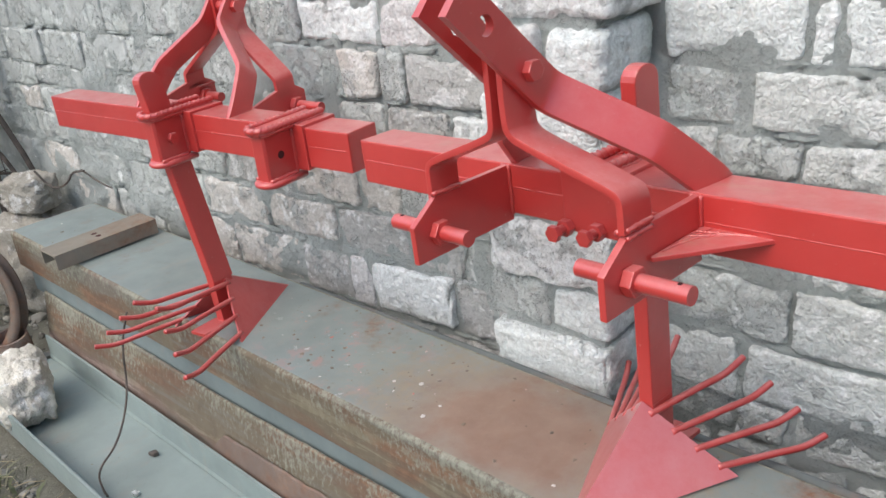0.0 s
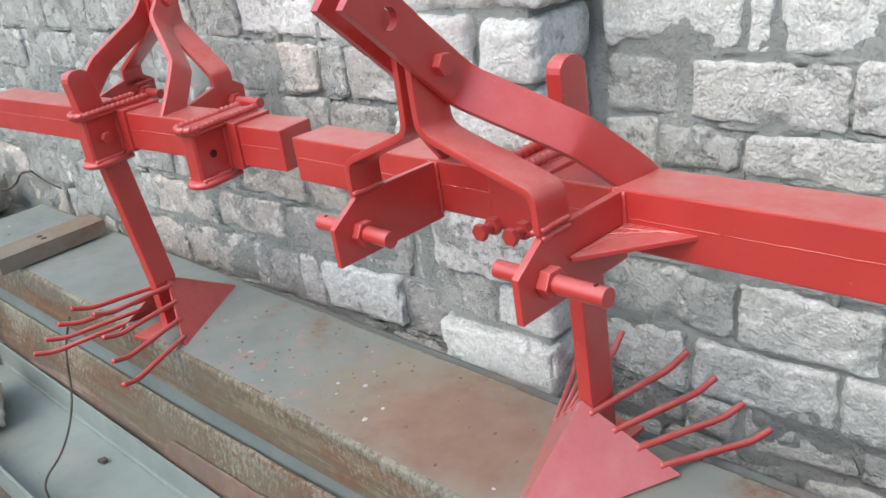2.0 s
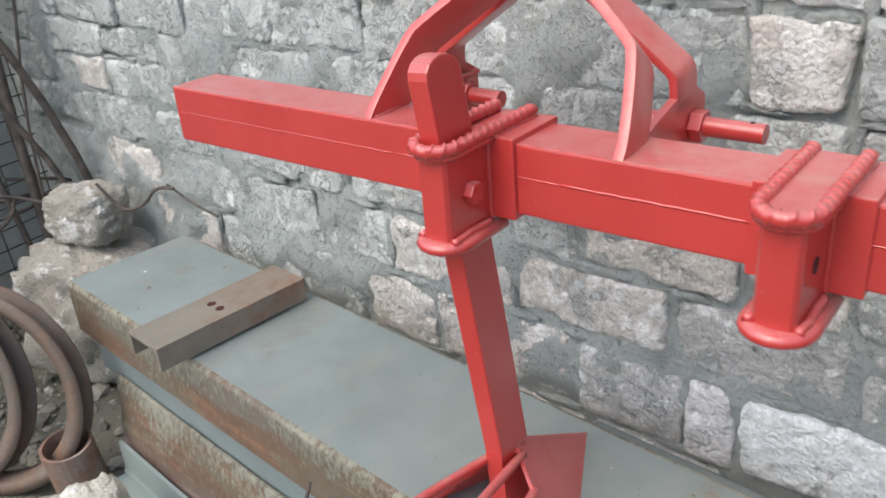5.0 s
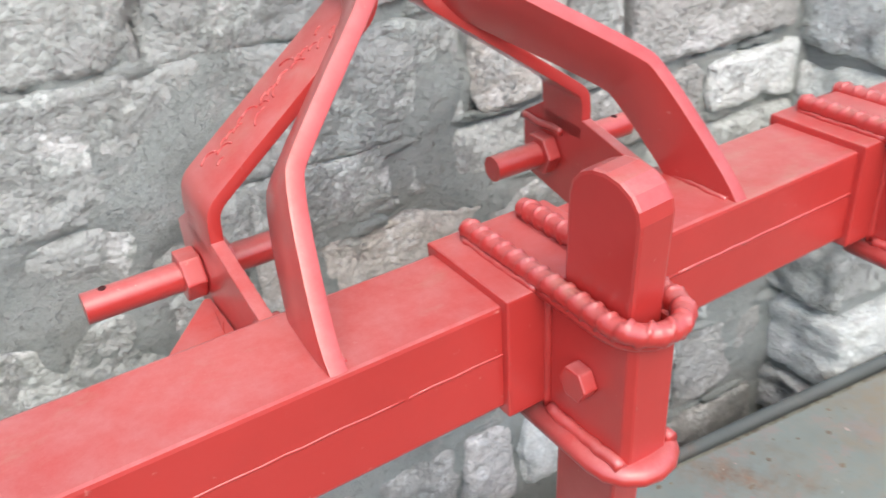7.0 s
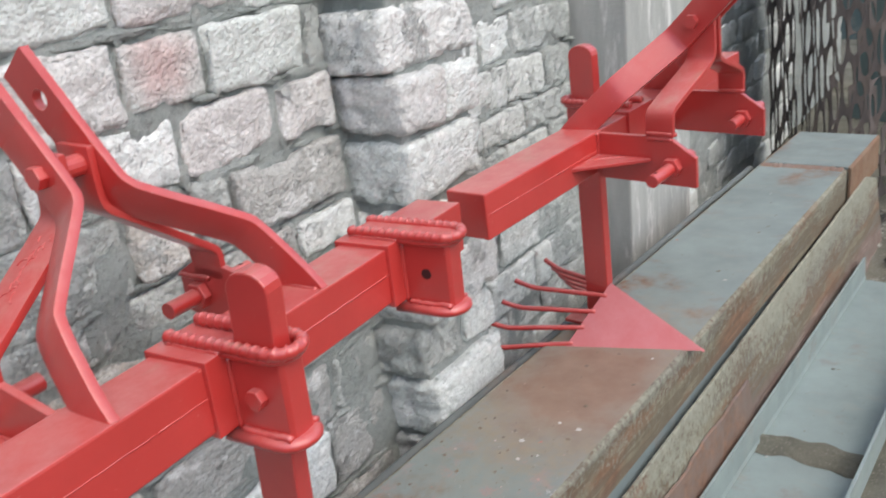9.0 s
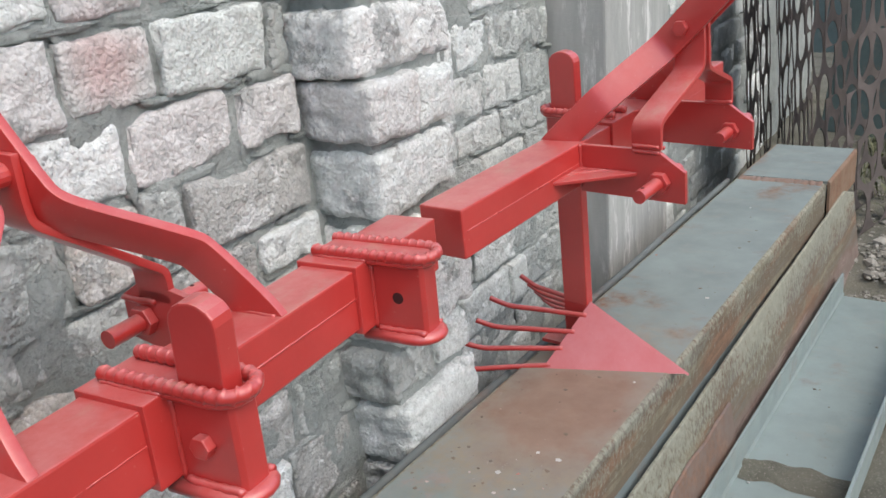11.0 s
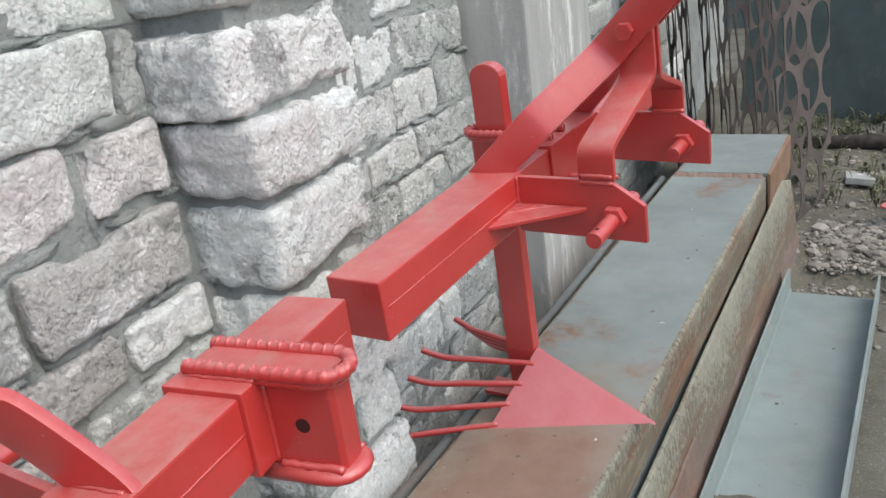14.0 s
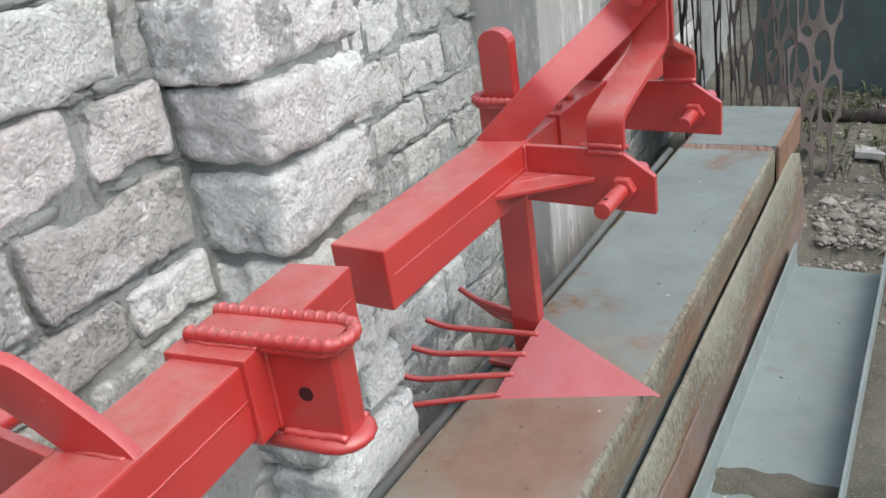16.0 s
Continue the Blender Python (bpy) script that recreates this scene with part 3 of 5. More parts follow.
def block_mesh(w, d, h, seed, step, worn=0.008):
    """A rough stone: a box with uneven worn edges, skewed corners, chips and pits; its front is at -d / 2."""
    nx, nz = max(6, int(w / step)), max(4, int(h / step))
    shift = Vector((seed * 3.17, seed * 1.73, seed * 0.61))
    rnd = random.Random(seed * 17 + 3)
    skew = [(rnd.uniform(-0.007, 0.007), rnd.uniform(-0.006, 0.006)) for _ in range(4)]
    hollow = rnd.uniform(-0.002, 0.004)

    def shaped(x, y, z):
        q = Vector((x, y, z)) * 14 + shift
        r = min(worn * (1.35 + 0.75 * noise.noise(q * 0.55) + 0.5 * noise.noise(q * 1.7)), 0.45 * h, 0.45 * w)
        r = max(r, 0.003)
        core = Vector((max(-w / 2 + r, min(w / 2 - r, x)), max(-d / 2 + r, y), max(-h / 2 + r, min(h / 2 - r, z))))
        out = Vector((x, y, z)) - core
        out = out.normalized() if out.length > 1e-6 else Vector((0, -1, 0))
        rough = 0.0034 * noise.noise(q * 0.6) + 0.0026 * noise.noise(q * 1.8) + 0.0021 * noise.noise(q * 4.1) + 0.0016 * noise.noise(q * 9.0)
        pit = max(0.0, noise.noise(q * 2.9 + Vector((3, 8, 2))) - 0.38) * 0.016
        edge = max(0.0, 1 - min(w / 2 - abs(x), h / 2 - abs(z)) / 0.03)
        chip = max(0.0, noise.noise(q * 1.1 + Vector((9, 4, 1))) - 0.22) * 0.034 * edge
        p = core + out * (r + rough - pit - chip)
        u, v = x / w + 0.5, z / h + 0.5
        p.x += sum(k * c[0] for k, c in zip(((1 - u) * (1 - v), u * (1 - v), (1 - u) * v, u * v), skew))
        p.z += sum(k * c[1] for k, c in zip(((1 - u) * (1 - v), u * (1 - v), (1 - u) * v, u * v), skew))
        wob = noise.noise_vector(q * 0.8) * 0.003 + noise.noise_vector(q * 2.6) * 0.002
        p.x, p.z = p.x + wob.x, p.z + wob.z
        p.y += hollow * (1 - (2 * u - 1) ** 2)
        return p

    raw, faces = [], []
    for i in range(nx + 1):
        for j in range(nz + 1):
            raw.append((w * (i / nx - 0.5), -d / 2, h * (j / nz - 0.5)))
            if i and j:
                a = len(raw) - 1
                faces.append((a, a - 1, a - nz - 2, a - nz - 1))
    rim = [i * (nz + 1) for i in range(nx + 1)] + [nx * (nz + 1) + j for j in range(1, nz + 1)] + [i * (nz + 1) + nz for i in range(nx - 1, -1, -1)] + [j for j in range(nz - 1, 0, -1)]
    n, last = len(rim), rim
    deep = [0.3 * worn, 0.7 * worn, 1.2 * worn, 2.0 * worn]
    while deep[-1] < (0.125 if worn > 0.01 else 0.03):
        deep.append(deep[-1] + 1.6 * step)
    for y in deep + [d]:
        ring = list(range(len(raw), len(raw) + n))
        raw += [(raw[k][0], y - d / 2, raw[k][2]) for k in rim]
        for k in range(n):
            m = (k + 1) % n
            faces.append((last[k], last[m], ring[m], ring[k]))
        last = ring
    faces.append(tuple(last))
    me = bpy.data.meshes.new("block")
    me.from_pydata([shaped(*p) for p in raw], [], faces)
    me.shade_smooth()
    return me


def lay_block(x0, x1, z0, z1, y, seed, parent, tone, depth=0.10, worn=0.008):
    rnd = random.Random(seed)
    gap = 0.004 if x1 < -0.1 and z0 > 0.2 else 0.016 if worn > 0.01 else 0.012
    me = block_mesh(x1 - x0 - gap, depth, z1 - z0 - gap, seed, 0.0052 if x0 < 1.5 and z0 > -0.25 else 0.014, worn)
    me.materials.append(TONES[tone])
    ob = new("block", me)
    ob.matrix_world = Matrix.Translation(((x0 + x1) / 2, y + depth / 2, (z0 + z1) / 2)) @ Euler((rnd.uniform(-0.04, 0.04), rnd.uniform(-0.022, 0.022), rnd.uniform(-0.03, 0.03))).to_matrix().to_4x4()
    ob.parent = parent
    return ob


LEFT_COURSES = [
    (-0.43, -0.32, "gdwgdgwgd", (-1.9, -1.65, -1.4, -1.1, -0.8, -0.55, -0.28, 0.0, 0.15, 0.31)),
    (-0.32, -0.21, "gwgdwgdgg", (-2.0, -1.7, -1.45, -1.2, -0.9, -0.6, -0.35, -0.1, 0.12, 0.31)),
    (-0.21, -0.10, "gdgdgwdgd", (-1.95, -1.6, -1.4, -1.15, -0.85, -0.62, -0.4, -0.16, 0.05, 0.31)),
    (-0.10, 0.045, "ggwggwwdpwd", (-2.3, -2.0, -1.70, -1.42, -1.13, -0.93, -0.735, -0.44, -0.235, -0.15, 0.125, 0.31)),
    (0.045, 0.17, "gwgggwwddg", (-2.2, -1.95, -1.62, -1.28, -1.04, -0.845, -0.555, -0.27, 0.0, 0.16, 0.31)),
    (0.17, 0.28, "wgwggwdgwwg", (-2.3, -2.12, -1.9, -1.62, -1.3, -0.96, -0.73, -0.56, -0.43, -0.165, -0.02, 0.31)),
    (0.28, 0.37, "gwwgggggwdg", (-2.3, -2.1, -1.95, -1.8, -1.5, -1.2, -0.98, -0.72, -0.45, -0.18, 0.04, 0.31)),
    (0.37, 0.45, "gwgwgggggdw", (-2.3, -2.05, -1.8, -1.55, -1.3, -1.02, -0.8, -0.5, -0.27, -0.05, 0.15, 0.31)),
    (0.45, 0.575, "gwgwggggwgd", (-2.3, -2.0, -1.7, -1.42, -1.13, -0.88, -0.715, -0.44, -0.19, -0.06, 0.03, 0.305)),
    (0.575, 0.69, "wggwgggwpp", (-2.3, -1.9, -1.55, -1.25, -1.0, -0.74, -0.5, -0.32, -0.055, 0.165, 0.31)),
    (0.69, 0.81, "gwggggppwg", (-2.2, -1.9, -1.5, -1.2, -0.9, -0.6, -0.31, -0.135, 0.03, 0.265, 0.315)),
    (0.81, 0.925, "wggggwwpw", (-2.3, -1.9, -1.5, -1.2, -0.9, -0.58, -0.31, -0.115, 0.11, 0.31)),
    (0.925, 1.04, "gwgggwww", (-2.3, -1.9, -1.5, -1.2, -0.8, -0.5, -0.2, 0.08, 0.31)),
    (1.04, 1.16, "gwgwggww", (-2.3, -1.9, -1.5, -1.2, -0.8, -0.4, -0.1, 0.1, 0.31)),
]
RIGHT_COURSES = [
    (-0.43, -0.30, "gwgd", (0.62, 0.85, 1.1, 1.3, 1.44)),
    (-0.30, -0.165, "wgwg", (0.62, 0.75, 1.02, 1.25, 1.44)),
    (-0.165, -0.07, "gwwg", (0.62, 0.79, 0.9, 1.11, 1.44)),
    (-0.07, 0.06, "wwwg", (0.62, 0.80, 1.075, 1.17, 1.44)),
    (0.06, 0.19, "gwg", (0.62, 0.885, 1.135, 1.44)),
    (0.19, 0.275, "gwwg", (0.62, 0.82, 1.05, 1.3, 1.44)),
    (0.275, 0.37, "wgwg", (0.62, 0.82, 1.0, 1.24, 1.44)),
    (0.37, 0.46, "wgwg", (0.62, 0.73, 0.885, 1.11, 1.44)),
    (0.46, 0.575, "gwwg", (0.62, 0.78, 1.045, 1.27, 1.44)),
    (0.575, 0.695, "wwwg", (0.62, 0.88, 0.925, 1.09, 1.44)),
    (0.695, 0.80, "wgwg", (0.62, 0.8, 1.02, 1.2, 1.44)),
    (0.80, 0.92, "wwgw", (0.62, 0.78, 1.0, 1.25, 1.44)),
    (0.92, 1.04, "wwg", (0.62, 0.85, 1.1, 1.44)),
]
FAR_JOINTS = (1.93, 2.18, 2.42, 2.7, 2.95, 3.22, 3.5, 3.72, 4.0, 4.3)


def masonry():
    n = 0
    rnd = random.Random(21)
    for lo, hi, tones, joints in LEFT_COURSES + RIGHT_COURSES:
        for tone, a, b in zip(tones, joints, joints[1:]):
            n += 1
            if tone == "w" and b < -0.3 and lo > 0.1 and rnd.random() < 0.8:
                tone = "g"
            elif tone == "w" and b < 0.05 and lo < 0.5:
                tone = "c"
            elif tone == "w" and a > 0.6 and lo < 0.5:
                tone = "k"
            y = face_y((a + b) / 2, (lo + hi) / 2) + rnd.uniform(-0.008, 0.007)
            lay_block(a, b, lo + rnd.uniform(-0.004, 0.004), hi + rnd.uniform(-0.004, 0.004), y, n, wall, tone)
    for k, z in enumerate([-0.43 + 0.118 * q for q in range(14)]):
        for a, b in zip(FAR_JOINTS, FAR_JOINTS[1:]):
            n += 1
            shift = 0.12 * (k % 2)
            lay_block(a + shift, b + shift, z, z + 0.118, face_y(2, z) + rnd.uniform(-0.012, 0.012), n, wall, rnd.choice("wwgg"))


PIL_X0, PIL_X1, PIL_Y = 0.315, 0.615, -0.108
pil = tagged(obj("pilaster", box(PIL_X0 + 0.030, PIL_X1 - 0.030, PIL_Y + 0.022, 0.1, GROUND, WALL_TOP, 0.006), MORTAR), "pilaster of white limestone blocks on the wall", "pilaster", kind="structure")
PILASTER_ROWS = [
    (-0.43, -0.31, "w", ()), (-0.31, -0.20, "gw", (0.45,)), (-0.20, -0.085, "s", ()), (-0.085, 0.055, "w", ()), (0.055, 0.165, "gw", (0.465,)),
    (0.165, 0.30, "s", ()), (0.30, 0.415, "wg", (0.48,)), (0.415, 0.55, "w", ()), (0.55, 0.672, "pw", (0.478,)), (0.672, 0.80, "s", ()),
    (0.80, 0.92, "pw", (0.42,)), (0.92, 1.04, "w", ()), (1.04, 1.16, "wg", (0.5,)),
]


def pilaster():
    rnd = random.Random(4)
    for k, (lo, hi, tones, inner) in enumerate(PILASTER_ROWS):
        joints = (PIL_X0 + rnd.uniform(-0.012, 0.01), *inner, PIL_X1 + rnd.uniform(-0.01, 0.012))
        for tone, a, b in zip(tones, joints, joints[1:]):
            lay_block(a, b, lo, hi, PIL_Y + rnd.uniform(-0.012, 0.012), 700 + 3 * k + int(100 * a), pil, tone, depth=0.17, worn=0.013)


def concrete_mat():
    m = mat("weathered_concrete", (0.4, 0.4, 0.39), 0.9)
    t = Tree(m)
    pos = t.place()
    c = t.ramp(t.noise(5, 8, 0.65, at=pos, stretch=(2.5, 2.5, 0.5)), (0.3, (0.30, 0.315, 0.30)), (0.7, (0.47, 0.485, 0.465)))
    c = t.mix(t.mask(t.noise(12, 7, 0.7, at=pos, stretch=(1.5, 1.5, 0.35)), 0.56, 0.66), c, (0.66, 0.67, 0.65))
    t.color(c)
    n1 = t.bump(t.noise(30, 8, 0.7, at=pos), 0.5, 0.006)
    t.bump(t.noise(220, 4, at=pos), 0.3, 0.001, n1)
    return m


CONCRETE = concrete_mat()


def post():
    root = tagged(empty("concrete_post"), "grey cast concrete post set in the wall", "post", kind="structure")
    part("post_face", box(1.455, 1.70, -0.09, 0.3, GROUND, WALL_TOP, 0.008), CONCRETE, root)
    part("post_rebate", box(1.702, 2.08, -0.072, 0.3, GROUND, WALL_TOP, 0.008), CONCRETE, root)
    return root


post()
# ---- stack of steel channels: local y runs from the front edge to the wall ----
STACK = pose(0, -0.437, 0, 0, 0, -3.19)


def steel_paint(name, paint, rust_lo, rust_hi, patch=None, streak=(1, 1, 1)):
    """Grey-blue factory paint on steel, with rust where it has worn off."""
    m = mat(name, paint, 0.6)
    t = Tree(m)
    pos = t.place()
    c = t.ramp(t.noise(4, 7, 0.6, at=pos), (0.3, tuple(0.82 * v for v in paint)), (0.7, tuple(1.12 * v for v in paint)))
    rust = t.ramp(t.noise(50, 7, 0.7, at=pos), (0.3, (0.13, 0.062, 0.036)), (0.7, (0.30, 0.165, 0.10)))
    big = t.mask(t.noise(2.6, 6, 0.62, at=pos, stretch=streak), rust_lo, rust_hi)
    fine = t.mask(t.noise(24, 9, 0.75, at=pos), 0.36, 0.64)
    c = t.mix(t.maths("MULTIPLY", big, fine), c, rust)
    if patch:
        d = t.n.new("ShaderNodeVectorMath")
        d.operation = "DISTANCE"
        mp = t.n.new("ShaderNodeMapping")
        mp.inputs["Location"].default_value = tuple(-v * q for v, q in zip(patch, (1, 1.5, 1)))
        mp.inputs["Scale"].default_value = (1, 1.5, 1)
        t.l.new(pos, mp.inputs[0])
        t.l.new(mp.outputs[0], d.inputs[0])
        d.inputs[1].default_value = (0, 0, 0)
        spread = t.maths("ADD", d.outputs["Value"], t.maths("MULTIPLY", t.maths("SUBTRACT", t.noise(7, 7, 0.65, at=pos), 0.5), 0.30))
        c = t.mix(t.maths("MULTIPLY", t.ramp(spread, (0.15, (1, 1, 1)), (0.36, (0, 0, 0))), 0.92), c, t.ramp(t.noise(14, 7, at=pos), (0.3, (0.225, 0.138, 0.098)), (0.7, (0.295, 0.200, 0.148))))
        # ochre dust at the rim of the rust, thinning into specks
        rim = t.maths("MULTIPLY", t.ramp(spread, (0.16, (0, 0, 0)), (0.27, (1, 1, 1)), (0.50, (0, 0, 0))), t.mask(t.noise(45, 9, 0.75, at=pos), 0.36, 0.62))
        c = t.mix(t.maths("MULTIPLY", rim, 0.75), c, (0.285, 0.235, 0.165))
        d2 = t.n.new("ShaderNodeVectorMath")
        d2.operation = "DISTANCE"
        t.l.new(pos, d2.inputs[0])
        d2.inputs[1].default_value = (0.06, -0.31, 0.0)
        near = t.maths("MULTIPLY", t.ramp(d2.outputs["Value"], (0.05, (1, 1, 1)), (0.30, (0, 0, 0))), t.mask(t.noise(16, 9, 0.72, at=pos), 0.54, 0.60))
        c = t.mix(t.maths("MULTIPLY", near, 0.45), c, (0.40, 0.20, 0.19))
        near = t.maths("MULTIPLY", t.ramp(d2.outputs["Value"], (0.08, (1, 1, 1)), (0.36, (0, 0, 0))), t.mask(t.noise(24, 9, 0.72, at=pos), 0.635, 0.66))
        c = t.mix(t.maths("MULTIPLY", near, 0.7), c, (0.55, 0.57, 0.57))
    dirt = t.mask(t.noise(80, 5, 0.7, at=pos), 0.64, 0.72)
    c = t.mix(t.maths("MULTIPLY", dirt, 0.5), c, (0.15, 0.12, 0.09))
    stain = t.mask(t.noise(6, 7, 0.65, at=pos, stretch=(2, 1, 1)), 0.55, 0.7)
    c = t.mix(t.maths("MULTIPLY", stain, 0.25), c, (0.34, 0.27, 0.21))
    t.color(c)
    t.rough(t.ramp(t.noise(12, 5, at=pos), (0.3, (0.5,) * 3), (0.7, (0.8,) * 3)))
    t.bump(t.noise(80, 7, 0.65, at=pos), 0.3, 0.0015)
    return m


def flaking_mat(name, top, keep, primer=0.0):
    """Cream-green paint hanging in short upright flakes on olive rusty steel; primer: how much pinkish old coat shows low down."""
    m = mat(name, (0.25, 0.2, 0.15), 0.75)
    t = Tree(m)
    pos = t.place()
    olive = t.ramp(t.noise(30, 8, 0.72, at=pos, stretch=(1, 1, 0.5)), (0.3, (0.140, 0.120, 0.080)), (0.7, (0.245, 0.220, 0.155)))
    rust = t.ramp(t.noise(45, 8, 0.72, at=pos), (0.3, (0.14, 0.078, 0.046)), (0.7, (0.26, 0.155, 0.098)))
    base = t.mix(t.mask(t.noise(5, 7, 0.6, at=pos, stretch=(0.6, 1, 2)), 0.46, 0.58), olive, rust)
    sep = t.n.new("ShaderNodeSeparateXYZ")
    t.l.new(pos, sep.inputs[0])
    worn = t.maths("ADD", t.maths("MULTIPLY", sep.outputs[2], 1.5), keep - 1.5 * top)
    if primer:
        low = t.mask(t.maths("ADD", t.maths("ADD", t.maths("MULTIPLY", sep.outputs[2], -4.0), 4.0 * top - 0.20), t.maths("MULTIPLY", t.noise(4, 6, at=pos), 0.5)), 0.48, 0.62)
        pink = t.ramp(t.noise(22, 7, at=pos), (0.3, (0.25, 0.175, 0.155)), (0.7, (0.36, 0.30, 0.275)))
        base = t.mix(t.maths("MULTIPLY", low, primer), base, pink)
    streak = t.noise(9, 8, 0.68, at=pos, stretch=(0.16, 1, 2.4))
    base = t.mix(t.maths("MULTIPLY", t.mask(streak, 0.52, 0.60), 0.75), base, t.ramp(t.noise(16, 6, at=pos), (0.3, (0.17, 0.175, 0.150)), (0.7, (0.27, 0.285, 0.255))))
    base = t.mix(t.maths("MULTIPLY", t.mask(streak, 0.44, 0.38), 0.5), base, (0.10, 0.072, 0.052))
    long = t.maths("MULTIPLY", t.maths("SUBTRACT", t.noise(3, 5, at=pos), 0.5), 0.55)
    f = t.maths("ADD", t.maths("ADD", t.noise(72, 8, 0.76, at=pos, stretch=(1.3, 1, 0.8)), worn), long)
    paint = t.ramp(t.noise(40, 6, 0.7, at=pos), (0.3, (0.235, 0.25, 0.20)), (0.7, (0.36, 0.37, 0.30)))
    flake = t.mask(f, 0.44, 0.58)
    t.color(t.mix(t.maths("MULTIPLY", flake, 0.8), base, paint))
    n1 = t.bump(flake, 0.7, 0.0010)
    t.bump(t.noise(120, 6, 0.7, at=pos), 0.5, 0.0012, n1)
    return m


DECK = steel_paint("grey_blue_primer", (0.224, 0.268, 0.261), 0.56, 0.66, patch=(0.54, -0.335, 0.0))
FLANGE = flaking_mat("flaking_grey_green_paint", -0.02, 0.0)
CHANNEL = steel_paint("pale_blue_primer", (0.242, 0.298, 0.287), 0.62, 0.74)
OLD = flaking_mat("worn_green_paint", -0.20, 0.02, 0.85)
STRIP = steel_paint("grey_blue_strip", (0.19, 0.235, 0.238), 0.55, 0.7)
WEB = steel_paint("worn_green_web", (0.22, 0.245, 0.225), 0.50, 0.64, streak=(0.5, 1.5, 1))
ENDRUST = steel_paint("orange_rusted_end", (0.24, 0.165, 0.11), 0.34, 0.52, streak=(2.5, 1, 0.4))
RUST = steel_paint("rusted_steel", (0.25, 0.20, 0.175), 0.42, 0.6)


def channel(x0, x1, y0, y1, z_web, z_tip, top, side, label, yaw=0.0):
    """A U section: web at z_web, flanges reaching to z_tip."""
    root = tagged(empty("steel_channel", STACK @ pose(0, 0, 0, 0, 0, yaw)), label, "steel channel", "stacked steel channels")
    s = 1 if z_tip > z_web else -1
    t, r = 0.009, 0.010
    web = [(y0 + r, z_web), (y1 - r, z_web), (y1 - r, z_web + s * t), (y0 + r, z_web + s * t)]
    part("web", prism(web, 0, x0, x1), top, root)
    for a, q in ((y0, 1), (y1, -1)):
        out = [(a, z_tip), (a, z_web + s * r), (a + q * r * 0.12, z_web + s * r * 0.5), (a + q * r * 0.5, z_web + s * r * 0.12), (a + q * r, z_web),
               (a + q * r, z_web + s * t), (a + q * (t + 0.004), z_web + s * (t + 0.006)), (a + q * t, z_web + s * (t + 0.016)), (a + q * t * 0.8, z_tip)]
        part("flange", prism(out, 0, x0, x1), side, root)
    return root


channel(-1.5, 2.21, 0, 0.30, -0.006, -0.126, DECK, FLANGE, "grey-blue steel channel laid web up, patched with rust", -0.4)
channel(2.216, 2.68, -0.012, 0.29, 0.002, -0.126, DECK, ENDRUST, "short steel channel at the end of the stack, rusty flange", -0.4)


def dirt_ridge():
    rnd = random.Random(17)
    bm = bmesh.new()
    rings = []
    for k in range(61):
        y = 0.012 + 0.276 * k / 60
        w, h = 0.010 + rnd.uniform(0, 0.010), 0.006 + rnd.uniform(0, 0.005)
        rings.append([bm.verts.new((2.205 + dx * w, y, -0.0065 + dz * h)) for dx, dz in ((-1.3, 0), (-0.7, 0.75), (0.0, 1.0), (0.55, 0.9), (1.0, 0.0))])
    for a, b in zip(rings, rings[1:]):
        for i in range(4):
            bm.faces.new((a[i], a[i + 1], b[i + 1], b[i]))
    for r in (rings[0], rings[-1]):
        bm.faces.new(r)
    ob = obj("dirt_ridge", bm, RUST, smooth=True)
    ob.matrix_world = STACK @ pose(0, 0, 0, 0, 0, -0.4)
    tagged(ob, "ridge of rusty dirt caked in the joint of two channels", "dirt")


dirt_ridge()
channel(-1.45, 2.6, 0.012, 0.31, -0.128, -0.208, CHANNEL, STRIP, "blue-grey steel channel under the top one", -0.4)
channel(-1.36, 2.5, 0.045, 0.30, -0.210, -0.310, WEB, OLD, "worn rusty steel channel low in the stack")
channel(-1.40, 2.5, 0.045, 0.30, -0.312, -0.428, RUST, RUST, "lowest rusty channel of the stack")
channel(-1.33, 2.22, -0.322, -0.050, -0.415, -0.322, CHANNEL, CHANNEL, "pale blue channel lying open upwards on the ground", -0.9)


def edge_plate():
    """A wide plate stood on edge against the stack, its foot drawn out, its upper edge frayed and rising to the far end."""
    bm = bmesh.new()
    rows = []
    n = 170
    for i in range(n + 1):
        x = -1.36 + 3.98 * i / n
        fray = 0.0035 * noise.noise((x * 9, 1, 0)) + 0.0025 * noise.noise((x * 31, 2, 0))
        top = -0.180 + 0.034 * max(-0.3, x) + fray
        if x > 2.45:
            top -= 0.35 * (x - 2.45)
        bow = 0.003 * noise.noise((x * 1.3, 0, 5))
        rows.append([bm.verts.new((x, y + bow, z)) for y, z in ((-0.045, -0.43), (-0.0060, top - 0.003), (-0.0035, top), (0.0015, top), (0.0035, top - 0.003), (-0.0355, -0.43))])
    for r0, r1 in zip(rows, rows[1:]):
        for k in range(6):
            bm.faces.new((r0[k], r0[(k + 1) % 6], r1[(k + 1) % 6], r1[k]))
    bm.faces.new(rows[0])
    bm.faces.new(rows[-1][::-1])
    ob = obj("steel_plate", bm, OLD, smooth="folds")
    ob.matrix_world = STACK @ pose(0, 0, 0, 0, 0, -0.75)
    tagged(ob, "wide steel plate on edge, green paint worn to rust", "steel plate")


edge_plate()


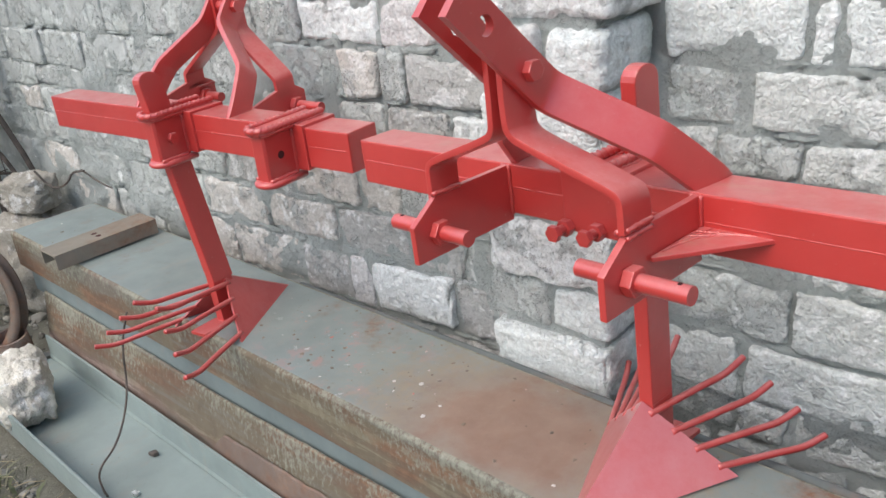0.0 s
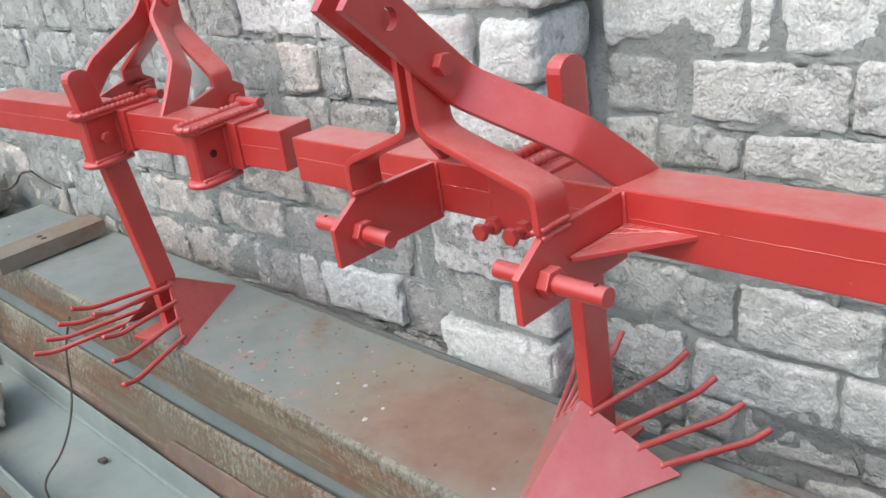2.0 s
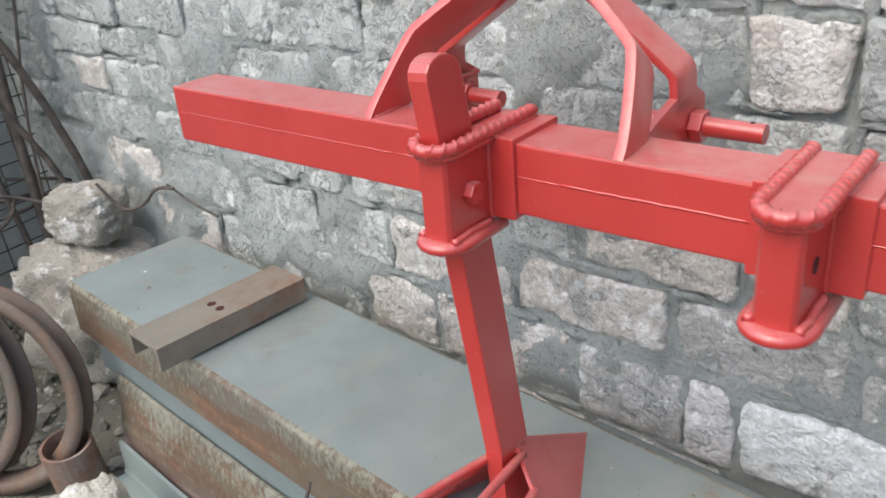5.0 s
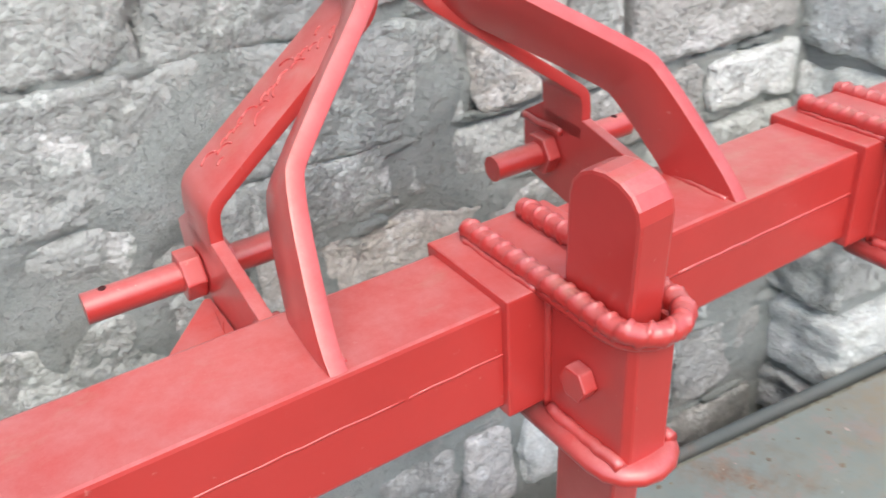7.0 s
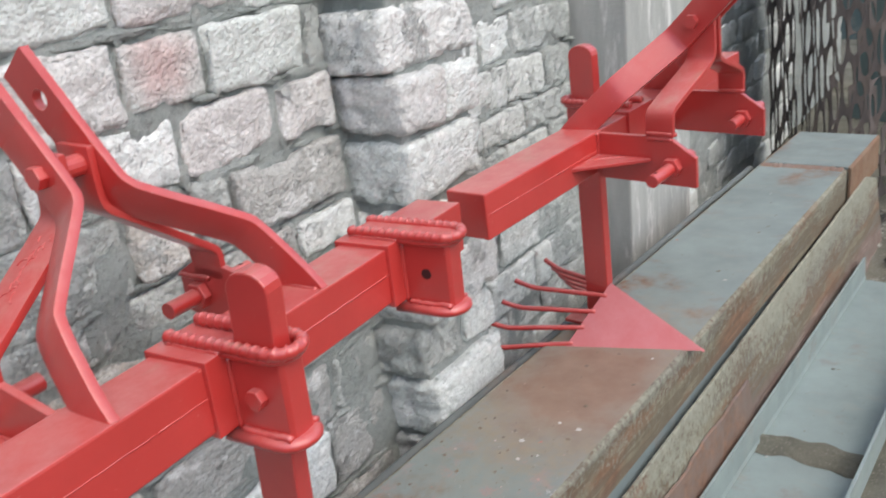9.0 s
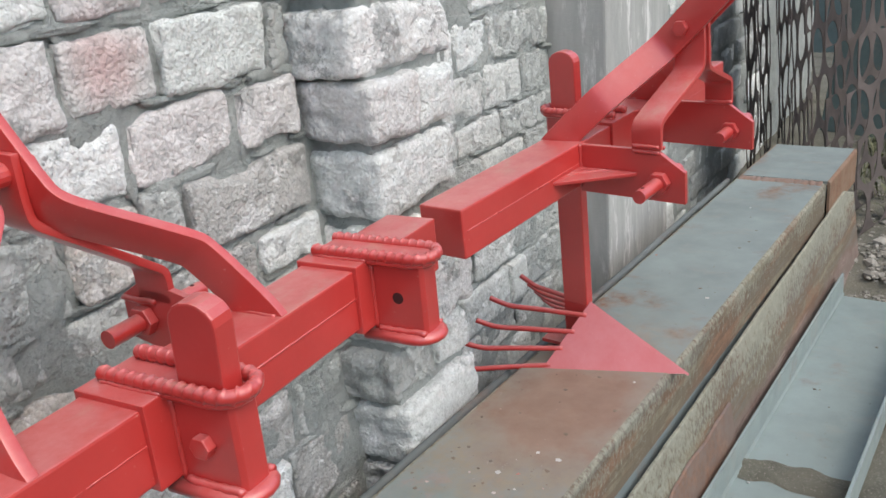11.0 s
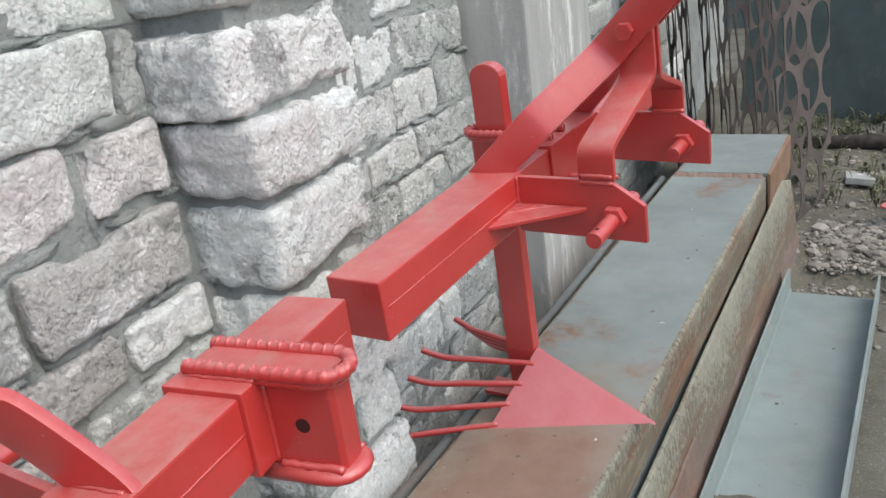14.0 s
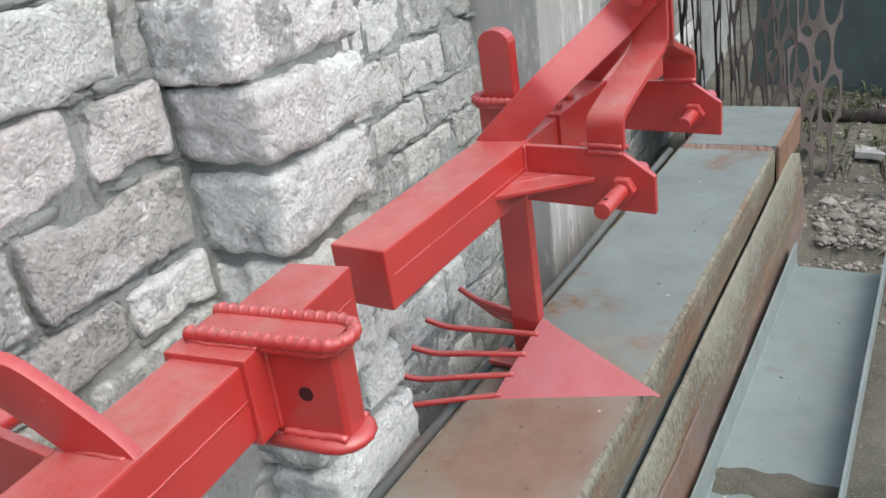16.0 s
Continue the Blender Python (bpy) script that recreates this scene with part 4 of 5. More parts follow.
def torn_bar():
    """A rusty flat bar with a ragged upper edge, leaning on the plate."""
    bm = bmesh.new()
    rows = []
    n = 110
    for i in range(n + 1):
        x = -0.33 + 1.41 * i / n
        top = -0.268 + 0.026 * x + 0.010 * noise.noise((x * 7, 4, 0)) + 0.006 * noise.noise((x * 26, 4, 0)) - 0.05 * max(0.0, 1 - (x + 0.33) / 0.05)
        y = -0.0505 + 0.150 * (top + 0.43)
        rows.append([bm.verts.new(p) for p in ((x, -0.0555, -0.429), (x, y - 0.004, top - 0.002), (x, y + 0.002, top), (x, -0.0485, -0.429))])
    for r0, r1 in zip(rows, rows[1:]):
        for k in range(4):
            bm.faces.new((r0[k], r0[(k + 1) % 4], r1[(k + 1) % 4], r1[k]))
    bm.faces.new(rows[0])
    bm.faces.new(rows[-1][::-1])
    ob = obj("flat_bar", bm, TORN, smooth="folds")
    ob.matrix_world = STACK @ pose(0, 0, 0, 0, 0, -0.75)
    tagged(ob, "rusty flat bar with a ragged edge", "steel bar")


TORN = steel_paint("dark_torn_rust", (0.17, 0.135, 0.115), 0.40, 0.6)
torn_bar()
TEAL = steel_paint("teal_painted_steel", (0.085, 0.12, 0.118), 0.6, 0.75)
tagged(obj("wall_west", box(-2.65, -2.45, -1.3, 0.45, GROUND - 0.1, 0.8), MORTAR), "return wall of smeared blocks", "wall", kind="structure")
tagged(obj("wall_east", box(8.0, 8.2, -4.0, 0.45, GROUND - 0.1, WALL_TOP), TEAL), "dark teal yard wall", "wall", kind="structure")

def cross_bar():
    root = tagged(empty("cross_bar", pose(-1.035, -0.27, 0.0, 0, 0, -3)), "short rusty steel channel laid across the deck", "steel bar")
    out = [(-0.05, 0.046), (0.05, 0.046), (0.05, 0.0), (0.044, 0.0), (0.044, 0.040), (-0.044, 0.040), (-0.044, 0.0), (-0.05, 0.0)]
    part("bar_body", prism(out, 1, -0.155, 0.165, 0.0012), BAR, root)
    # two dark discs on the web paint the shade of bolt holes
    for dx in (-0.012, 0.016):
        part("bolt_hole_disc", tube([(dx, -0.005, 0.0461), (dx, -0.005, 0.0466)], 0.0085, 14), HOLE_SHADE, root)


BAR = steel_paint("brown_weathered_steel", (0.22, 0.20, 0.165), 0.42, 0.58)
cross_bar()

GREYPIPE = steel_paint("grey_pipe_steel", (0.145, 0.168, 0.168), 0.6, 0.7)


def edge_pipe():
    bm = tube([(x, 0.326 + 0.004 * noise.noise((x * 2, 0, 0)), -0.036) for x in [-0.35 + 0.13 * k for k in range(21)]], 0.0112, 12)
    ob = obj("pipe", bm, GREYPIPE, smooth=True)
    ob.matrix_world = STACK
    tagged(ob, "thin grey steel pipe along the back of the deck", "pipe")


edge_pipe()


# ---- clutter ----
OLDROCK = stone_mat("weathered_rubble", [(0.36, 0.35, 0.30), (0.40, 0.385, 0.335), (0.33, 0.32, 0.28)], 0.0, 0.4)
ROCK = stone_mat("rubble_limestone", [(0.62, 0.60, 0.52), (0.66, 0.64, 0.56), (0.60, 0.58, 0.51)], 0.0, 0.4)


def rock(name, place, size, seed, label, turn=0.0, stone=ROCK):
    """A broken lump of limestone: a rough block with crumbled, stepped faces."""
    bm = bmesh.new()
    bmesh.ops.create_icosphere(bm, subdivisions=5, radius=1)
    for v in bm.verts:
        p = v.co.copy()
        m = max(abs(p.x), abs(p.y), abs(p.z))
        p = p.lerp(p / m * 0.85, 0.55)
        q = p * 1.3 + Vector((seed, 0, 0))
        step = math.floor(6 * noise.noise(q * 1.6)) / 6
        p += p * (0.15 * noise.noise(q) + 0.10 * step + 0.08 * noise.noise(q * 3.1) + 0.055 * noise.noise(q * 7.3) + 0.035 * noise.noise(q * 15))
        v.co = Vector((p.x * size[0] / 2, p.y * size[1] / 2, p.z * size[2] / 2))
    low = min(v.co.z for v in bm.verts)
    bmesh.ops.translate(bm, verts=bm.verts, vec=(0, 0, -low * 0.96))
    ob = obj(name, bm, stone, smooth=True)
    ob.matrix_world = pose(*place, 0, 0, turn)
    return tagged(ob, label, "rock")


rock("rock", (-1.06, -0.600, -0.408), (0.29, 0.17, 0.19), 3, "rough pale limestone lump lying in the open channel", -20)
rock("rock", (-1.78, -0.13, -0.06), (0.22, 0.16, 0.15), 8, "rough limestone lump by the wall", 10, OLDROCK)
rock("rock", (-1.80, -0.16, -0.43), (0.40, 0.30, 0.40), 12, "large rubble stone at the foot of the wall", 30, OLDROCK)


def rusty_pipe():
    bm = bmesh.new()
    n = 24
    rings = []
    for r, z in ((0.055, 0), (0.055, 0.13), (0.048, 0.13), (0.048, 0.01)):
        rings.append([bm.verts.new((r * math.cos(2 * math.pi * k / n), r * math.sin(2 * math.pi * k / n), z)) for k in range(n)])
    for a, b in zip(rings, rings[1:]):
        for k in range(n):
            bm.faces.new((a[k], a[(k + 1) % n], b[(k + 1) % n], b[k]))
    bm.faces.new(rings[0][::-1])
    bm.faces.new(rings[-1])
    ob = obj("pipe_stub", bm, RUST, smooth=False)
    ob.matrix_world = pose(-1.40, -0.47, -0.43, 6, 4, 0)
    tagged(ob, "short rusty pipe stub standing on end", "pipe")


rusty_pipe()


def hoop(place, radius, width, turn, lean, label):
    """A wheel rim without its disc: a rolled band with raised lips."""
    bm = bmesh.new()
    prof = [(0, -width / 2), (0.022, -width / 2 + 0.004), (0.022, -width / 2 + 0.010), (-0.012, -width / 4), (-0.012, width / 4), (0.022, width / 2 - 0.010), (0.022, width / 2 - 0.004), (0, width / 2),
            (-0.004, width / 2 - 0.004), (-0.018, width / 4), (-0.018, -width / 4), (-0.004, -width / 2 + 0.004)]
    n = 56
    rings = []
    for k in range(n):
        a = 2 * math.pi * k / n
        wob = 1 + 0.012 * math.sin(2 * a + turn)
        rings.append([bm.verts.new(((radius + dr) * wob * math.cos(a), d, (radius + dr) * wob * math.sin(a))) for dr, d in prof])
    for k in range(n):
        r0, r1 = rings[k], rings[(k + 1) % n]
        for i in range(len(prof)):
            j = (i + 1) % len(prof)
            bm.faces.new((r0[i], r0[j], r1[j], r1[i]))
    ob = obj("wheel_rim", bm, RIMS, smooth=True)
    ob.matrix_world = pose(*place, lean, 0, turn)
    return tagged(ob, label, "wheel rim", "rusty wheel rims")


RIMS = steel_paint("brown_rim_steel", (0.15, 0.13, 0.11), 0.45, 0.7)
hoop((-1.56, -0.56, -0.185), 0.222, 0.055, 35, -8, "rusty bare wheel rim leaning on the stack")
hoop((-1.68, -0.62, -0.175), 0.232, 0.06, 28, -10, "rusty bare wheel rim behind another")
hoop((-1.83, -0.66, -0.20), 0.21, 0.05, 20, -4, "brown bare wheel rim on the dirt")

DARKROD = mat("dark_weathered_rod", (0.10, 0.085, 0.075), 0.85)
rod_nodes = Tree(DARKROD)
rod_nodes.color(rod_nodes.ramp(rod_nodes.noise(30, 6, at=rod_nodes.place()), (0.3, (0.05, 0.046, 0.042)), (0.7, (0.13, 0.108, 0.092))))


def rods():
    rnd = random.Random(9)
    spots = [(-2.02, -0.10, 0.05, 0.004), (-2.05, -0.13, 0.02, 0.012), (-2.10, -0.12, -0.02, 0.011), (-2.08, -0.20, -0.05, 0.008), (-1.98, -0.06, -0.10, 0.010),
             (-2.12, -0.28, 0.04, 0.012), (-2.14, -0.36, -0.06, 0.010), (-2.10, -0.42, 0.08, 0.008), (-2.18, -0.46, -0.10, 0.012), (-2.02, -0.32, 0.14, 0.006), (-2.2, -0.24, 0.1, 0.009), (-1.95, -0.16, -0.18, 0.008)]
    for x, y, lean, r in spots:
        h = rnd.uniform(1.2, 1.7)
        line = smooth_line([(x + 0.12, y - 0.03 - lean, GROUND), (x + rnd.uniform(-0.03, 0.05), y + rnd.uniform(-0.05, 0.05), GROUND + h * 0.4), (x - 0.08, y + lean * 2, GROUND + h * 0.75), (x - 0.15, y + lean * 3.0, GROUND + h)], 2)
        tagged(obj("bent_rod", tube(line, r * 1.1, 7), DARKROD, smooth=True), "dark bent scrap rod leaning in the corner", "scrap rod", "scrap rods")
    for k in range(5):
        x, y = -1.98 - 0.06 * k, -0.5 + 0.09 * k
        line = smooth_line([(x, y, -0.1 + 0.03 * k), (x + 0.12, y + 0.15, 0.0), (x - 0.1, y + 0.25, 0.06 - 0.05 * k), (x + 0.1, y + 0.4, -0.02)], 3)
        tagged(obj("tangled_wire", tube(line, 0.005, 6), DARKROD, smooth=True), "tangle of dark rusty wire", "wire", "tangled wires")


rods()


def mesh_panel():
    root = tagged(empty("wire_mesh_panel", pose(-2.2, -0.22, GROUND, 0, -4, 8)), "rusty welded wire mesh panel leaning in the corner", "wire mesh")
    for k in range(8):
        part("upright_wire", tube([(0, -0.21 + 0.06 * k, 0), (0, -0.21 + 0.06 * k, 1.5)], 0.0022, 5), DARKROD, root)
    for k in range(26):
        part("cross_wire", tube([(0.003, -0.22, 0.02 + 0.058 * k), (0.003, 0.22, 0.02 + 0.058 * k)], 0.0022, 5), DARKROD, root)


mesh_panel()


def wires():
    line = smooth_line([(-0.565, -0.465, 0.0), (-0.57, -0.50, -0.08), (-0.54, -0.53, -0.20), (-0.52, -0.60, -0.30), (-0.55, -0.66, -0.36), (-0.52, -0.67, -0.40), (-0.49, -0.675, -0.40)], 3)
    tagged(obj("loose_wire", tube(line, 0.0028, 7), DARKROD, smooth=True), "dark wire hanging into the open channel", "wire")
    line = smooth_line([(-1.72, -0.12, 0.10), (-1.66, -0.10, 0.03), (-1.60, -0.07, 0.05), (-1.56, -0.06, 0.10), (-1.49, -0.05, 0.11)], 3)
    tagged(obj("loose_wire", tube(line, 0.004, 7), DARKROD, smooth=True), "bent dark rod lying by the wall", "wire")
    line = smooth_line([(-1.55, -0.03, 0.10), (-1.45, -0.03, 0.07), (-1.36, -0.03, 0.06)], 2)
    tagged(obj("loose_wire", tube(line, 0.003, 6), DARKROD, smooth=True), "thin dark twig of wire by the wall", "wire")


wires()

SCRAP = mat("brown_grey_sheet", (0.20, 0.17, 0.155), 0.7)
scrap_nodes = Tree(SCRAP)
scrap_nodes.color(scrap_nodes.ramp(scrap_nodes.noise(6, 7, at=scrap_nodes.place()), (0.3, (0.072, 0.060, 0.055)), (0.7, (0.125, 0.105, 0.098))))
scrap_nodes.bump(scrap_nodes.noise(60, 5, at=scrap_nodes.place()), 0.2, 0.001)


def cut_sheet(m, columns, rows, pitch, hole, label):
    """A sheet from which discs were cut in staggered rows; local x along, z up."""
    bm = bmesh.new()
    t, n = 0.003, 24
    h = pitch * 0.87

    def cell(cx, cz, hx, hz):
        rim = [(-1 + k / 4, -1) for k in range(8)] + [(1, -1 + k / 2) for k in range(4)] + [(1 - k / 4, 1) for k in range(8)] + [(-1, 1 - k / 2) for k in range(4)]
        outer, inner = [], []
        for u, v in rim:
            a = math.atan2(v, u)
            outer.append((cx + hx * u, cz + hz * v))
            inner.append((cx + hole * math.cos(a), cz + hole * math.sin(a)))
        lo_o = [bm.verts.new((x, 0, z)) for x, z in outer]
        lo_i = [bm.verts.new((x, 0, z)) for x, z in inner]
        hi_o = [bm.verts.new((x, t, z)) for x, z in outer]
        hi_i = [bm.verts.new((x, t, z)) for x, z in inner]
        for k in range(n):
            j = (k + 1) % n
            bm.faces.new((lo_o[k], lo_o[j], lo_i[j], lo_i[k]))
            bm.faces.new((hi_o[j], hi_o[k], hi_i[k], hi_i[j]))
            bm.faces.new((lo_i[k], lo_i[j], hi_i[j], hi_i[k]))

    for r in range(rows):
        for c in range(columns):
            cell((c + 0.5 * (r % 2)) * pitch + pitch / 2, r * h + h / 2, pitch / 2, h / 2)
    bmesh.ops.remove_doubles(bm, verts=bm.verts, dist=0.0005)
    # the edge was sheared off through the last column of holes
    bmesh.ops.bisect_plane(bm, geom=bm.verts[:] + bm.edges[:] + bm.faces[:], plane_co=((columns - 0.42) * pitch, 0, 0), plane_no=(1, 0, 0.04), clear_outer=True)
    wave = 0.02
    for v in bm.verts:
        v.co.y += wave * math.sin(v.co.x * 3.1 + v.co.z * 1.3) + 0.012 * noise.noise((v.co.x * 4, v.co.z * 3, columns))
    ob = obj("cut_sheet", bm, SCRAP, smooth=False)
    ob.matrix_world = m
    return tagged(ob, label, "scrap sheet", "scrap sheets with cut-outs")


cut_sheet(pose(2.76, -0.60, GROUND + 0.005, -3, 0, -16), 3, 8, 0.235, 0.103, "brown scrap steel sheet with rows of round cut-outs")
cut_sheet(pose(2.80, -0.52, GROUND + 0.005, -3, 0, -10), 4, 8, 0.225, 0.097, "leaning scrap sheet riddled with round cut-outs")
cut_sheet(pose(2.82, -0.46, GROUND + 0.005, -4, 0, -3), 4, 8, 0.24, 0.100, "rusty scrap sheet with cut-outs among others")
cut_sheet(pose(2.84, -0.40, GROUND + 0.005, -4, 0, 5), 4, 8, 0.25, 0.104, "scrap steel sheet with round holes by the wall")
cut_sheet(pose(2.82, -0.345, GROUND + 0.005, -3, 0, 8), 4, 8, 0.24, 0.100, "dark scrap sheet with round holes, seen edge-on between others")
cut_sheet(pose(2.80, -0.285, GROUND + 0.005, -4, 0, 9), 4, 8, 0.23, 0.092, "scrap steel sheet riddled with holes beside others")
cut_sheet(pose(2.82, -0.22, GROUND + 0.005, -3, 0, 10), 4, 8, 0.25, 0.094, "scrap steel sheet with round holes against the wall")


def yard_scrap():
    ob = empty("ribbed_panel", pose(4.55, -0.80, GROUND, 12, 0, 66))
    part("sheet", box(-0.55, 0.65, 0.0205, 0.0245, 0, 1.7), TEAL, ob)
    for k in range(12):
        x = -0.55 + 0.1 * k
        part("rib", prism([(x, 0.02), (x + 0.02, 0.0), (x + 0.07, 0.0), (x + 0.085, 0.02)], 2, 0, 1.7), TEAL, ob)
    tagged(ob, "dark teal ribbed steel panel leaning in the yard", "metal panel")
    ob = obj("plank", box(-0.06, 0.06, -0.015, 0.015, 0, 1.9, 0.003), CONCRETE)
    ob.matrix_world = pose(4.25, -1.16, GROUND, 8, -7, 50)
    tagged(ob, "pale weathered plank standing in the yard", "plank")
    ob = obj("plank", box(-0.04, 0.04, -0.015, 0.015, 0, 1.8, 0.003), DARKROD)
    ob.matrix_world = pose(4.40, -1.04, GROUND, 8, -9, 50)
    tagged(ob, "dark weathered post leaning in the yard", "plank")
    ob = obj("ground_pipe", tube([(3.98, -0.55, -0.40), (4.0, -2.4, -0.39)], 0.035, 12), DARKROD, smooth=True)
    tagged(ob, "dark pipe lying on the dirt", "pipe")
    ob = obj("red_blade", prism([(0, 0), (0.24, 0.03), (0.10, 0.16)], 2, 0, 0.006, 0.001), RED)
    ob.matrix_world = pose(2.78, -1.09, GROUND + 0.04, 20, -12, 20)
    tagged(ob, "red painted share blade lying on the gravel", "share blade")
    ob = obj("concrete_shard", prism([(0, 0), (0.14, 0.02), (0.16, 0.10), (0.03, 0.12)], 2, 0, 0.03, 0.004), CONCRETE)
    ob.matrix_world = pose(3.35, -0.92, GROUND + 0.012, 4, 3, 10)
    tagged(ob, "flat grey concrete shard on the dirt", "shard")


yard_scrap()


def pebble_mat(name, stops):
    m = mat(name, stops[0], 0.95)
    t = Tree(m)
    c = t.ramp(t.island(), *[(k / (len(stops) - 1), c) for k, c in enumerate(stops)])
    t.color(t.mix(t.maths("MULTIPLY", t.noise(70, 6, at=t.place()), 0.4), c, (0.16, 0.14, 0.12)))
    t.bump(t.noise(160, 5, at=t.place()), 0.5, 0.002)
    return m


def unit_rock():
    bm = bmesh.new()
    bmesh.ops.create_icosphere(bm, subdivisions=1, radius=1)
    vs, fs = [v.co.copy() for v in bm.verts], [[v.index for v in f.verts] for f in bm.faces]
    bm.free()
    return vs, fs


def pebbles():
    rnd = random.Random(31)
    vs, fs = unit_rock()
    verts, faces = [], []
    zones = [(-2.4, -0.1, -2.0, -0.72, 4200), (-2.3, -1.4, -0.8, -0.1, 900), (1.9, 4.4, -1.8, -0.60, 2300), (2.28, 2.9, -1.1, -0.70, 900)]
    for x0, x1, y0, y1, n in zones:
        for _ in range(n):
            x, y = rnd.uniform(x0, x1), rnd.uniform(y0, y1)
            edge = -0.437 - 0.0557 * x
            if -1.36 < x < 2.26 and edge - 0.35 < y < edge + 0.34:
                continue
            r = min(0.03, 0.0035 + rnd.expovariate(190))
            base = len(verts)
            sx, sy, sz, a = rnd.uniform(0.7, 1.4), rnd.uniform(0.7, 1.2), rnd.uniform(0.45, 0.8), rnd.uniform(0, 6.28)
            for v in vs:
                j = 1 + 0.45 * noise.noise(v * 1.9 + Vector((x * 90, y * 90, 0)))
                px0, py0 = v.x * sx * j, v.y * sy * j
                verts.append((x + r * (px0 * math.cos(a) - py0 * math.sin(a)), y + r * (px0 * math.sin(a) + py0 * math.cos(a)), GROUND + rise(x, y) + r * (v.z * sz * j + 0.25)))
            faces += [[i + base for i in f] for f in fs]
    me = bpy.data.meshes.new("gravel")
    me.from_pydata(verts, [], faces)
    me.materials.append(pebble_mat("gravel_stones", [(0.24, 0.235, 0.20), (0.34, 0.33, 0.285), (0.13, 0.13, 0.11), (0.44, 0.43, 0.375), (0.20, 0.195, 0.165)]))
    tagged(new("gravel", me), "loose pale and grey gravel stones on dirt", "gravel", kind="stuff")


def straw():
    rnd = random.Random(77)
    bm = bmesh.new()
    for x0, x1, y0, y1, n in ((-2.2, -0.3, -1.7, -0.78, 1500), (2.3, 4.4, -1.6, -0.7, 420)):
        for _ in range(n):
            x, y, a = rnd.uniform(x0, x1), rnd.uniform(y0, y1), rnd.uniform(0, 6.28)
            edge = -0.437 - 0.0557 * x
            if y > edge - 0.37:
                continue
            n0 = rnd.uniform(0.03, 0.11)
            z = GROUND + rise(x, y) + 0.012
            tube([(x, y, z + rnd.uniform(0, 0.012)), (x + n0 * 0.5 * math.cos(a), y + n0 * 0.5 * math.sin(a), z + rnd.uniform(0.005, 0.02)), (x + n0 * math.cos(a + 0.2), y + n0 * math.sin(a + 0.2), z)], rnd.uniform(0.0008, 0.0016), 4, bm)
    tagged(obj("straw", bm, pebble_mat("dry_straw", [(0.42, 0.36, 0.22), (0.50, 0.44, 0.30), (0.30, 0.27, 0.16)])), "dry straw and stalks on the dirt", "straw", kind="stuff")


def flakes():
    """Paint chips, grit and crumbs on the deck and in the open channel."""
    rnd = random.Random(5)
    for name, label, stops, n in (("paint_flakes", "white and red paint chips on the steel", [(0.75, 0.75, 0.73), (0.62, 0.60, 0.57), (0.50, 0.16, 0.13), (0.55, 0.55, 0.53), (0.45, 0.17, 0.14)], 60), ("grit", "dark grit and crumbs on the steel", [(0.12, 0.10, 0.08), (0.24, 0.19, 0.14), (0.17, 0.15, 0.13)], 260)):
        bm = bmesh.new()
        for k in range(n):
            deck = rnd.random() < 0.75
            near = rnd.random() < 0.6
            u = rnd.gauss(0.17, 0.16) if near else rnd.uniform(-1.4, 2.1)
            v, z = (rnd.uniform(0.02, 0.28), -0.0062) if deck else (rnd.uniform(-0.31, -0.07), -0.403)
            r = (0.0009 + 0.0046 * rnd.random() ** 2.5) * (1.25 if name == "paint_flakes" else 1.05)
            pts = [(r * rnd.uniform(0.5, 1.3) * math.cos(q * 1.257), r * rnd.uniform(0.5, 1.3) * math.sin(q * 1.257)) for q in range(5)]
            c = Vector((u, v, z))
            lo = [bm.verts.new(c + Vector((px0, py0, 0))) for px0, py0 in pts]
            hi = [bm.verts.new(c + Vector((px0 * 0.8, py0 * 0.8, r * rnd.uniform(0.1, 0.4)))) for px0, py0 in pts]
            bm.faces.new(hi)
            for q in range(5):
                bm.faces.new((lo[q], lo[(q + 1) % 5], hi[(q + 1) % 5], hi[q]))
        ob = obj(name, bm, pebble_mat(name, stops))
        ob.matrix_world = STACK
        tagged(ob, label, name.replace("_", " "), kind="stuff")


pebbles()
straw()
flakes()
bits = obj("dirt_clod", prism([(0, 0), (0.02, 0.004), (0.024, 0.018), (0.006, 0.02)], 2, 0, 0.012, 0.003), DARKROD)
bits.matrix_world = pose(-0.554, -0.52, -0.404)
tagged(bits, "dark clod of dirt in the open channel", "clod")
bits = obj("lime_chip", prism([(0, 0), (0.022, 0.002), (0.02, 0.016), (0.004, 0.014)], 2, 0, 0.008, 0.002), TONES["w"])
bits.matrix_world = pose(-0.45, -0.635, -0.404)
tagged(bits, "white lime chip in the open channel", "chip")


def silt():
    """A crust of dirt across the open channel."""
    bm = bmesh.new()
    rows = []
    for i in range(15):
        row = []
        for j in range(17):
            u, v = i / 14, j / 16
            h = 0.022 * math.sin(math.pi * u) ** 0.7 * (0.55 + 0.45 * noise.noise((u * 4, v * 7, 2)) + 0.3 * noise.noise((u * 11, v * 19, 5)))
            row.append(bm.verts.new((1.02 + 0.10 * u + 0.03 * noise.noise((v * 4, u * 2, 7)), -0.325 + 0.275 * v, -0.404 + max(h, 0) - 0.001)))
        rows.append(row)
    for i in range(14):
        for j in range(16):
            bm.faces.new((rows[i][j], rows[i + 1][j], rows[i + 1][j + 1], rows[i][j + 1]))
    ob = obj("dirt_ridge", bm, gravel_mat(), smooth=True)
    ob.matrix_world = STACK
    tagged(ob, "ridge of dried dirt across the open channel", "dirt", kind="stuff")


silt()


